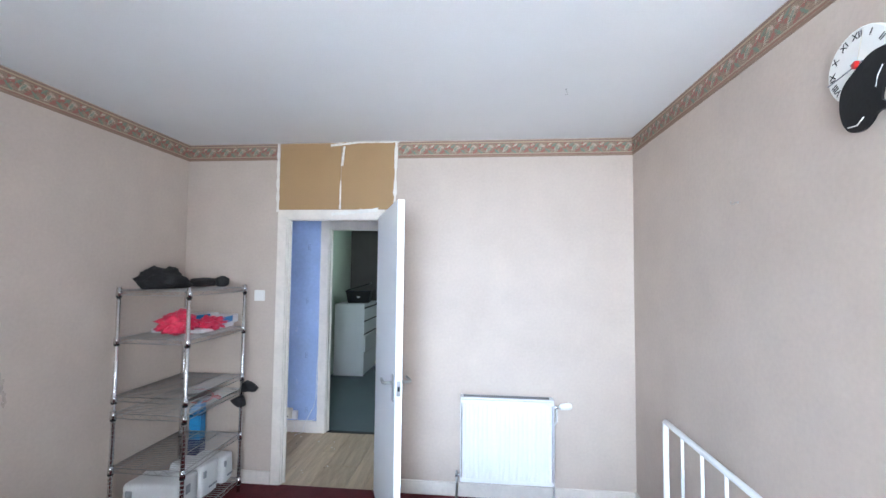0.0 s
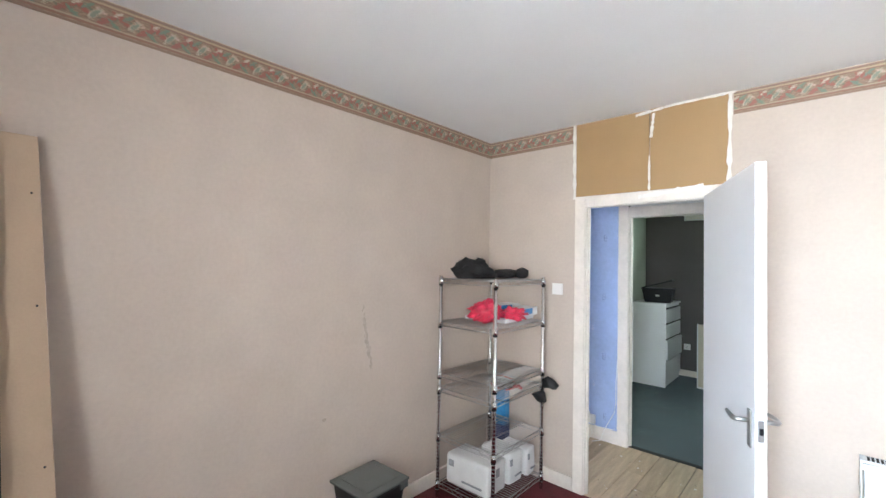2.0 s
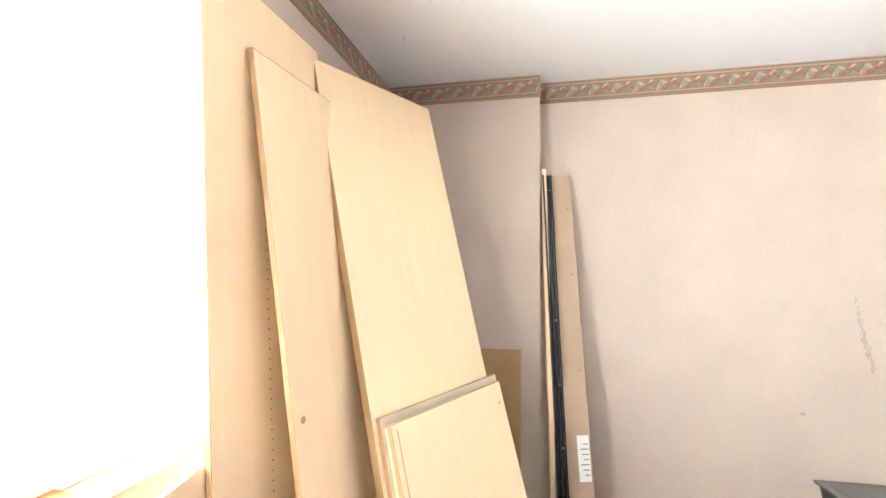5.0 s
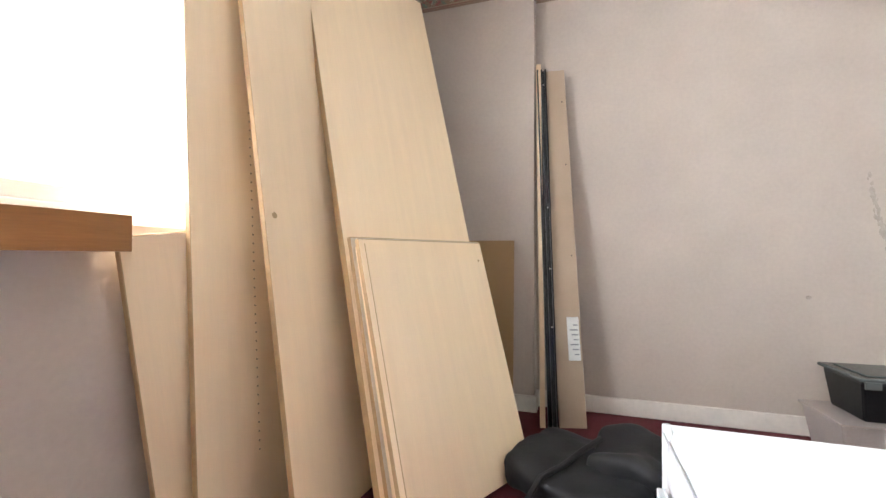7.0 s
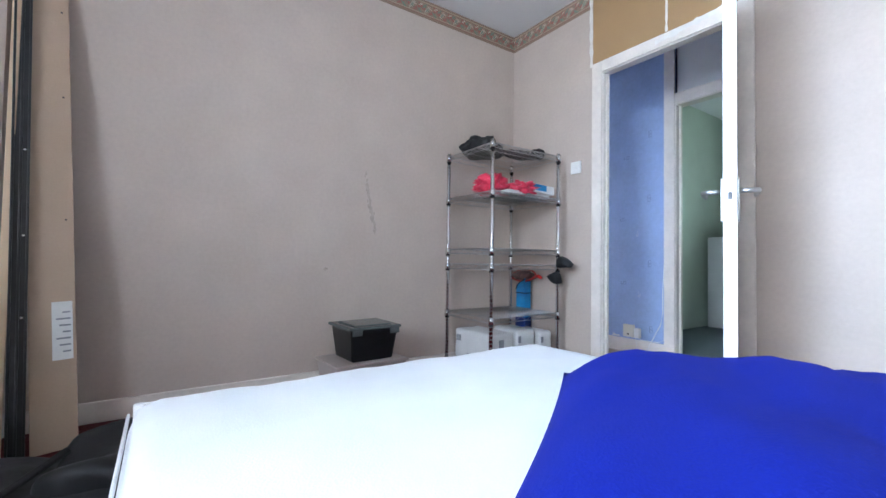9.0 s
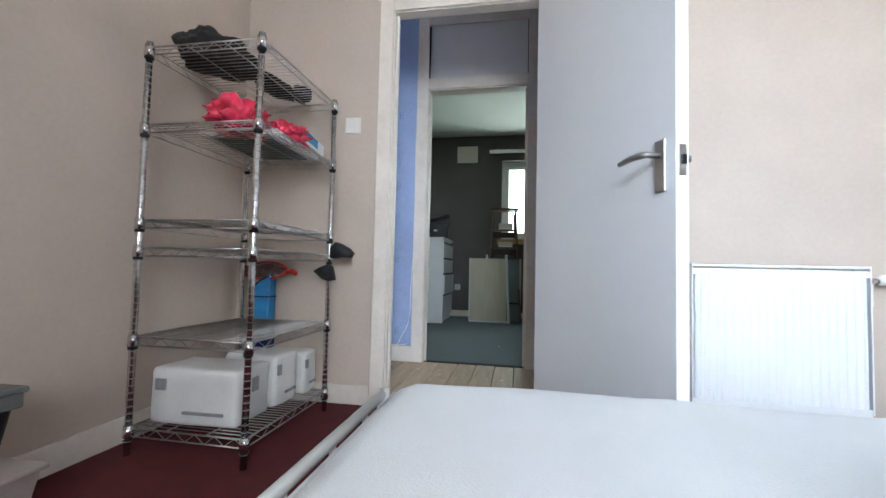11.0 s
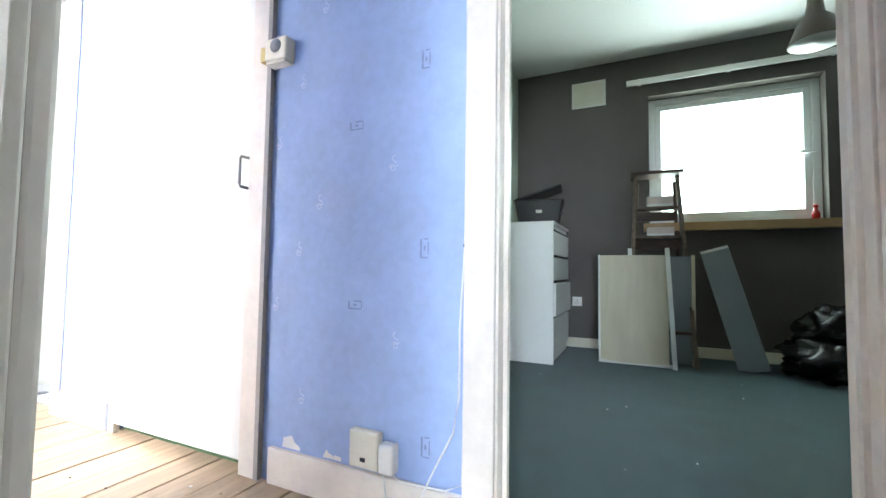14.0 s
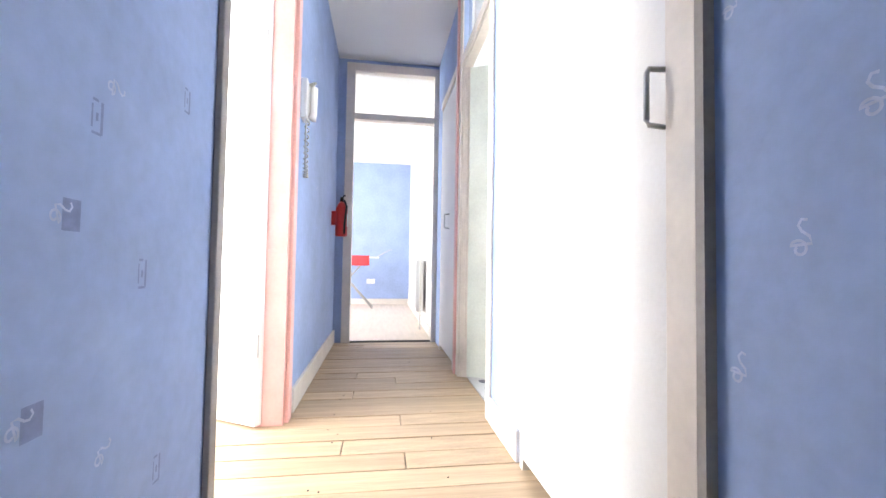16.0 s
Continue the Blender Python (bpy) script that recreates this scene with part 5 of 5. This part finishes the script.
def scroll(bm, x, y, z, size, turn, face):
    """One printed scroll: an S-shaped ribbon that ends in a curl, lying on a wall that looks along y."""
    pts = []
    for i in range(19):
        a = -3.9 + i / 18 * 8.6
        r = 0.07 + i / 18 * 0.22
        pts.append((math.cos(a) * r, -0.25 + math.sin(a) * r))
    ex, ez = pts[-1]
    pts = pts[:15] + [(0.30, -0.12), (0.24, 0.06), (0.06, 0.18), (-0.02, 0.32), (0.06, 0.46), (0.2, 0.44)]
    ct, st = math.cos(turn), math.sin(turn)
    left, right = [], []
    for i, (a, c) in enumerate(pts):
        nx, nz = pts[min(i + 1, len(pts) - 1)][0] - pts[max(i - 1, 0)][0], pts[min(i + 1, len(pts) - 1)][1] - pts[max(i - 1, 0)][1]
        d = math.hypot(nx, nz) or 1
        w_ = 0.036
        for store, s_ in ((left, 1), (right, -1)):
            px, pz = a - nz / d * w_ * s_, c + nx / d * w_ * s_
            store.append(bm.verts.new((x + (px * ct - pz * st) * size, y + 0.0012 * face, z + (px * st + pz * ct) * size)))
    for i in range(len(pts) - 1):
        bm.faces.new((left[i], left[i + 1], right[i + 1], right[i]))


rng = random.Random(21)
mot_l, mot_d = bmesh.new(), bmesh.new()


def patch(bm, x, y, z, w_, h_, face):
    vs = [bm.verts.new((x + a * w_ / 2, y + 0.0008 * face, z + c * h_ / 2)) for a, c in ((-1, -1), (1, -1), (1, 1), (-1, 1))]
    bm.faces.new(vs)


def frame_patch(bm, x, y, z, w_, h_, face):
    t_ = 0.006
    for dx, dz, a, c in ((-w_ / 2, 0, t_, h_), (w_ / 2, 0, t_ * 0.6, h_ * 0.7), (0, -h_ / 2, w_, t_ * 0.7), (w_ * 0.2, h_ / 2, w_ * 0.6, t_ * 0.7), (0, 0, w_ * 0.25, h_ * 0.25)):
        patch(bm, x + dx, y, z + dz, a, c, face)


for px, pz, up in ((0.611, 1.357, 1), (0.362, 1.188, 0), (0.615, 0.79, 1), (0.372, 0.614, 0), (0.628, 0.224, 1), (1.961, 1.299, 0), (1.965, 0.771, 0), (2.17, 0.932, 1), (2.05, 0.55, 0), (0.40, 1.75, 0), (0.62, 1.92, 1), (1.90, 1.75, 0)):
    frame_patch(mot_d, px, HN, pz, 0.024 if up else 0.048, 0.055 if up else 0.024, -1)
for px, pz in ((0.025, 1.169), (0.129, 1.372), (0.214, 0.945), (0.131, 0.79), (0.034, 0.60), (0.518, 0.513), (0.16, 0.30), (0.50, 1.05), (0.22, 1.62), (0.05, 1.85), (-1.0, 1.3), (-1.2, 0.8), (-1.05, 0.5), (-1.15, 1.7)):
    scroll(mot_l, px, HN, pz, 0.055, rng.uniform(-0.3, 0.3), -1)
K = 1.103
for px, pz in [(0.597 + (a - 0.597) * K, 0.749 + (c - 0.749) * K) for a, c in ((-0.067, 0.996), (0.026, 0.804), (0.071, 0.562), (-0.075, 0.469), (0.22, 1.10), (0.32, 0.70), (0.45, 0.95), (-0.25, 1.35), (0.10, 1.45), (-0.1, 1.8), (-1.8, 1.9), (-2.0, 1.2), (-2.4, 0.7))]:
    scroll(mot_l, px, HS, pz, 0.05, rng.uniform(-0.4, 0.4) + 1.4, 1)
for px, pz in ((-0.233, 0.724), (-0.311, 0.339), (0.15, 1.2), (-0.095, 0.964), (-0.38, 1.1)):
    frame_patch(mot_d, px, HS, pz, 0.022, 0.05, 1)
for px, pz in ((0.017, 0.543), (-0.033, 0.81)):
    patch(mot_d, px - 0.02, HS - 0.0002, pz, 0.035, 0.045, 1)
tagged(solid("wallpaper_scrolls", mot_l, MOTIF, "pale silver scroll print on blue wallpaper", "wallpaper"), kind="stuff")
tagged(solid("wallpaper_motifs", mot_d, MOTIFD, "small dark printed squares on blue wallpaper", "wallpaper"), kind="stuff")
bm = bmesh.new()
tube(bm, [(0.215, HS + 0.0006, 0.0), (0.208, HS + 0.0006, 0.5), (0.216, HS + 0.0006, 2.7)], 0.0009, 4)
tagged(solid("paper_seam", bm, MOTIFD, "dark open seam in the blue wallpaper", "wallpaper"), kind="stuff")

phone = thing("entry_phone", "white wall entry phone with a coiled cord", "phone", pose(-1.66, HS, 1.60))
bpart("base", (-0.05, 0.001, -0.10, 0.05, 0.035, 0.11), WHITEPL, phone, bevel=0.006)
bm = bmesh.new()
tube(bm, [(-0.015, 0.05, 0.10), (-0.015, 0.06, 0.08), (-0.015, 0.058, -0.06), (-0.015, 0.048, -0.09)], [0.026, 0.02, 0.019, 0.026], 12)
part("handset", bm, WHITEPL, phone, "white handset", smooth=True)
bm = bmesh.new()
tube(bm, [(-0.01 + 0.012 * math.cos(i * 1.25) + 0.02 * math.sin(i / 60 * math.pi), 0.03 + 0.012 * math.sin(i * 1.25), -0.10 - 0.30 * math.sin(i / 120 * math.pi)) for i in range(0, 61)] + [(0.02, 0.03, -0.36), (0.035, 0.03, -0.25), (0.03, 0.03, -0.10)], 0.004, 6)
part("coiled_cord", bm, material("grey_cord", (0.5, 0.5, 0.48), 0.5), phone, "pale grey coiled cord", smooth=True)
ext = thing("fire_extinguisher", "small red fire extinguisher hung on the hall wall", "fire extinguisher", pose(-3.12, HS + 0.085, 0.98))
tpart("cylinder", [(0, 0, 0.0), (0, 0, 0.012), (0, 0, 0.24), (0, 0, 0.28), (0, 0, 0.305)], [0.045, 0.052, 0.052, 0.035, 0.018], RED, ext, "red painted cylinder", 18)
tpart("valve", [(0, 0, 0.30), (0, 0, 0.345)], 0.016, BLACKPL, ext, "black valve head", 10)
tpart("lever", [(0, 0, 0.335), (0.03, 0.02, 0.355), (0.06, 0.03, 0.35)], 0.007, BLACKPL, ext)
tpart("hose", [(-0.01, 0.02, 0.32), (0.045, 0.045, 0.26), (0.055, 0.03, 0.10), (0.05, 0.03, 0.02)], 0.009, RUBBER, ext, "black hose")
bpart("instruction_label", (-0.03, 0.048, 0.09, 0.03, 0.0545, 0.2), LABEL, ext, "white and blue instruction label")
bpart("wall_bracket", (-0.02, -0.084, 0.10, 0.02, -0.04, 0.22), RED, ext)

rng = random.Random(31)
bm = bmesh.new()
for i in range(34):
    px, py, k = rng.uniform(-0.6, 1.65), rng.uniform(0.12, 0.95), rng.uniform(0.003, 0.009)
    tube(bm, [(px, py, 0.0012), (px, py, 0.0024 + i * 0.00002)], k, 7)
tagged(solid("paint_spots", bm, TORN, "dried white paint spots on the floorboards", "paint"), kind="stuff")

# ---- things in the far bedroom ----
CHX, CY0, CY1, CH = 0.58, 3.30, 4.08, 1.13
chest = thing("chest_of_drawers", "white four-drawer chest against the green wall", "chest of drawers")
bpart("carcass", (0.10, CY0, 0.0, CHX - 0.022, CY1, CH - 0.02), ENAMEL, chest, bevel=0.002)
bpart("top", (0.098, CY0 - 0.002, CH - 0.02, CHX + 0.002, CY1 + 0.002, CH), ENAMEL, chest, bevel=0.002)
bpart("side_panel", (0.098, CY0 - 0.014, 0.0, CHX, CY0 - 0.003, CH - 0.02), ENAMEL, chest, bevel=0.001)
zz = 0.075
for i in range(4):
    hh = 0.285 if i < 2 else 0.21
    slip = 0.0 if i != 1 else 0.018
    dr = bpart("drawer", (CHX - 0.022 + slip, CY0 + 0.006, zz + 0.012, CHX + slip, CY1 - 0.006, zz + hh - 0.016), ENAMEL, chest, bevel=0.002)
    bpart("finger_gap", (CHX - 0.0225, CY0 + 0.006, zz + hh - 0.014, CHX - 0.018, CY1 - 0.006, zz + hh + 0.008), CAVITY, dr, "dark gap above the drawer")
    zz += hh
bin_ = storage_box(pose(0.40, 3.62, CH, 0, 0, 8), "black plastic box with its lid askew on the chest", BLACKPL, None, 0.40, 0.34, 0.20)
lid = bpart("lid", (-0.20, -0.17, 0, 0.20, 0.17, 0.02), BLACKPL, bin_, "black lid tipped up", bevel=0.008, at=pose(0.0, 0.0, 0.255, 0, -17, 0))
bpart("label", (-0.02, -0.172, 0.09, 0.03, -0.158, 0.115), LABEL, bin_, "small white label")
vent = thing("wall_vent", "white louvred ventilation grille high on the wall", "vent")
bpart("frame", (0.60, R2N - 0.014, 2.345, 0.915, R2N - 0.001, 2.60), WHITEPL, vent, bevel=0.003)
for i in range(11):
    bpart("slat", (0.62, R2N - 0.02, 2.365 + i * 0.02, 0.895, R2N - 0.0145, 2.377 + i * 0.02), CREAMPL, vent)
cr = thing("curtain_rail", "white curtain rail without curtains over the window", "curtain rail")
bpart("rail", (1.10, R2N - 0.06, 2.475, 2.68, R2N - 0.03, 2.525), WHITEPL, cr, bevel=0.004)
for px in (1.2, 1.9, 2.6):
    bpart("bracket", (px, R2N - 0.03, 2.48, px + 0.025, R2N - 0.001, 2.54), WHITEPL, cr)
plate("wall_socket", 0.645, R2N, 0.44, -1, "white power socket on the taupe wall", "socket", 0.088, 0.088, WHITEPL, 1, True)
lad = thing("stepladder", "old dark wooden stepladder splashed with paint", "stepladder", pose(1.345, 3.79, 0, 0, 0, 2))
LT = 1.60
for s_ in (-1, 1):
    bm = bmesh.new()
    a, c = Vector((s_ * 0.235, -0.12, 0)), Vector((s_ * 0.165, 0.30, LT - 0.02))
    d = (c - a)
    vs = [bm.verts.new(p + Vector((ex, ey, 0))) for p in (a, c) for ex, ey in ((-0.014, -0.04), (0.014, -0.04), (0.014, 0.04), (-0.014, 0.04))]
    for f in ((0, 1, 2, 3), (4, 7, 6, 5), (0, 4, 5, 1), (1, 5, 6, 2), (2, 6, 7, 3), (3, 7, 4, 0)):
        bm.faces.new([vs[i] for i in f])
    part("stile", bm, SPLASH, lad, "paint-splashed stile")
    tpart("back_leg", [(s_ * 0.20, 0.38, 0.0), (s_ * 0.15, 0.34, LT - 0.06)], 0.017, DARKWOOD, lad, sides=6)
for i in range(1, 6):
    u = i / 6.2
    hw = 0.235 - 0.07 * u - 0.012
    bpart("tread", (-hw, -0.16 + 0.42 * u, LT * u - 0.012, hw, -0.04 + 0.42 * u, LT * u + 0.012), SPLASH if i in (4, 5) else DARKWOOD, lad, bevel=0.003)
    if i in (3, 4, 5):
        bpart("riser_board", (-hw, -0.02 + 0.42 * u, LT * u - 0.10, hw, 0.0 + 0.42 * u, LT * u - 0.02), DARKWOOD, lad)
bpart("top_platform", (-0.205, 0.14, LT - 0.02, 0.205, 0.39, LT + 0.01), DARKWOOD, lad, bevel=0.005)
for z in (1.29, 1.03):
    carton("paint_carton", (1.36, 3.79 + 0.42 * (z / LT) - 0.09, z + 0.014, 0.20, 0.10, 0.09 if z > 1.2 else 0.07), "small pale carton standing on a ladder tread", 3, CARD_WHITE, material("pale_pink_print", (0.66, 0.55, 0.52), 0.6))

# a curved flat-pack cabinet part standing on the carpet
cab_ = thing("cabinet_panel", "cream curved cabinet panel with a white edge", "board")
bm = bmesh.new()
cols = []
for i in range(13):
    u = i / 12
    px = 0.895 + 0.50 * u
    py = 3.62 - 0.055 * math.sin(u * math.pi)
    cols.append([bm.verts.new((px, py + e, z)) for z in (0.02, 0.865) for e in (0.0, 0.014)])
for a, c in zip(cols, cols[1:]):
    for i, j in ((0, 2), (2, 3), (3, 1), (1, 0)):
        bm.faces.new((a[i], c[i], c[j], a[j]))
bm.faces.new((cols[0][0], cols[0][2], cols[0][3], cols[0][1]))
bm.faces.new((cols[-1][0], cols[-1][1], cols[-1][3], cols[-1][2]))
part("curved_sheet", bm, CREAMLAM, cab_, smooth=False)
bpart("end_batten", (-0.014, -0.02, 0.0, 0.016, 0.04, 0.92), CARD_WHITE, cab_, "white edge batten", bevel=0.003, at=pose(1.43, 3.57, 0, 0, -2.8, 0))
bpart("foot_strip", (0.895, 3.60, 0.0, 1.42, 3.635, 0.022), CARD_WHITE, cab_)
bpart("edge_strip", (0.885, 3.61, 0.0, 0.90, 3.645, 0.87), CARD_WHITE, cab_, bevel=0.002)
bpart("dowel", (1.11, 3.60, 0.865, 1.14, 3.62, 0.92), CARD_WHITE, cab_)
gp_ = thing("grey_board", "dark grey board with pale edges behind the cabinet panel", "board")
bpart("board_face", (1.36, 3.76, 0.01, 1.565, 3.775, 0.86), GREYPANEL, gp_)
bpart("edge_strip", (1.565, 3.755, 0.0, 1.59, 3.79, 0.87), CREAMLAM, gp_, bevel=0.002)
lp = thing("drawer_unit_part", "long grey drawer side leaning on the sill wall", "board", pose(1.96, 3.76, 0, 0, 0, -14) @ pose(0, 0, 0, -7, -15.5, 0))
bpart("panel_face", (-0.085, 0.0, 0.0, 0.085, 0.012, 0.95), GREYPANEL, lp, bevel=0.002)
for px in (-0.097, 0.085):
    bpart("flange", (px, -0.002, 0.0, px + 0.012, 0.075, 0.952), GREYPANEL, lp, bevel=0.002)
bpart("white_end", (-0.097, -0.003, 0.953, 0.097, 0.075, 0.972), CARD_WHITE, lp, "bright white end strip", bevel=0.002)
bm = bmesh.new()
blob(bm, (2.42, 3.75, 0.13), (0.30, 0.26, 0.17), 0.4, 7.7, 4, flat=0.002, freq=2.4)
blob(bm, (2.46, 3.80, 0.34), (0.22, 0.20, 0.15), 0.4, 9.1, 4, freq=2.4)
solid("bin_bag", bm, BLACKBAG, "full shiny black bin bag on the green carpet", "bin bag", smooth=True)
pend = thing("pendant_lamp", "black pendant lamp shade with a pale lining", "lamp", pose(2.10, 2.9, 0))
tpart("flex", [(0, 0, 2.30), (0, 0, 2.76)], 0.004, WHITEPL, pend)
bm = bmesh.new()
tube(bm, [(0, 0, 2.33), (0, 0, 2.20), (0, 0, 2.16), (0, 0, 2.03)], [0.03, 0.045, 0.08, 0.13], 24)
bmesh.ops.delete(bm, geom=[f for f in bm.faces if len(f.verts) > 4], context="FACES")
part("shade", bm, material("brown_enamel", (0.06, 0.035, 0.018), 0.4), pend, "dark brown metal shade", smooth=True)
bm = bmesh.new()
tube(bm, [(0, 0, 2.155), (0, 0, 2.032)], [0.075, 0.126], 24)
part("lining", bm, CARD_WHITE, pend, "pale inner lining", smooth=True)
jar = thing("red_ornament", "small red bottle on the window board", "bottle", pose(2.48, R2N + 0.02, 1.171))
tpart("bottle_body", [(0, 0, 0), (0, 0, 0.06), (0, 0, 0.075), (0, 0, 0.10)], [0.028, 0.028, 0.014, 0.014], RED, jar, sides=14)
tpart("cap", [(0, 0, 0.10), (0, 0, 0.12)], 0.018, RED, jar, sides=12)
rng = random.Random(5)
bm = bmesh.new()
for i in range(30):
    px, py, k = rng.uniform(0.3, 2.6), rng.uniform(1.3, 3.5), rng.uniform(0.002, 0.005)
    blob(bm, (px, py, 0.002), (k, k * 0.8, 0.003), 0.2, i, 1)
tagged(solid("carpet_crumbs", bm, TORN, "pale crumbs scattered on the green carpet", "debris"), kind="stuff")
# ---- things in the living room ----
iron = thing("ironing_board", "folded-out ironing board under a red cloth", "ironing board", pose(-6.6, 0.02, 0, 0, 0, 90))
bm = bmesh.new()
box(bm, -0.75, -0.17, 0.84, 0.45, 0.17, 0.865, bevel=0.01)
for v in bm.verts:
    if v.co.x > 0.2:
        v.co.y *= 0.45
part("board_top", bm, CARD_WHITE, iron)
for a, c in (((-0.5, -0.15, 0.0), (0.25, -0.08, 0.84)), ((0.35, -0.15, 0.0), (-0.4, -0.08, 0.84)), ((-0.5, 0.15, 0.0), (0.25, 0.08, 0.84)), ((0.35, 0.15, 0.0), (-0.4, 0.08, 0.84))):
    tpart("leg", [a, c], 0.011, STEEL, iron)
tpart("iron_rest", [(0.42, -0.06, 0.87), (0.62, -0.05, 0.98), (0.66, 0.0, 0.99), (0.62, 0.05, 0.98), (0.42, 0.06, 0.87)], 0.006, STEEL, iron)
bm = bmesh.new()
gridv = [[bm.verts.new((-0.55 + 0.9 * i / 14, -0.21 + 0.42 * j / 8, 0.872 - (0.16 if j in (0, 8) else 0.05 if j in (1, 7) else 0.0) + 0.012 * noise.noise(Vector((i * 0.6, j * 0.8, 2))))) for i in range(15)] for j in range(9)]
for j in range(8):
    for i in range(14):
        bm.faces.new((gridv[j][i], gridv[j][i + 1], gridv[j + 1][i + 1], gridv[j + 1][i]))
ext_ = bmesh.ops.extrude_face_region(bm, geom=bm.faces[:])
bmesh.ops.translate(bm, vec=(0, 0, 0.006), verts=[g for g in ext_["geom"] if isinstance(g, bmesh.types.BMVert)])
solid("red_cloth", bm, REDCLOTH, "red cloth draped over the ironing board", "cloth", at=pose(-6.6, -0.05, 0, 0, 0, 90), smooth=True)
ls = thing("wall_socket", "white power socket on the blue living room wall", "socket", pose(LW, 0.32, 0.42, 0, 0, 90))
bpart("face_plate", (-0.075, -0.012, -0.043, 0.075, -0.0005, 0.043), WHITEPL, ls, bevel=0.003)
lr = thing("radiator", "white radiator on the bright living room wall", "radiator")
bpart("front_panel", (-5.4, LN - 0.11, 0.20, -4.25, LN - 0.05, 0.80), ENAMEL, lr, bevel=0.006)
bpart("end_cover", (-4.25, LN - 0.115, 0.20, -4.235, LN - 0.03, 0.80), ENAMEL, lr)
tpart("pipe", [(-4.20, LN - 0.07, 0.86), (-4.20, LN - 0.07, 0.0)], 0.01, WHITEPL, lr)
for i in range(14):
    bpart("rib", (-5.36 + i * 0.078, LN - 0.117, 0.23, -5.33 + i * 0.078, LN - 0.11, 0.77), ENAMEL, lr)
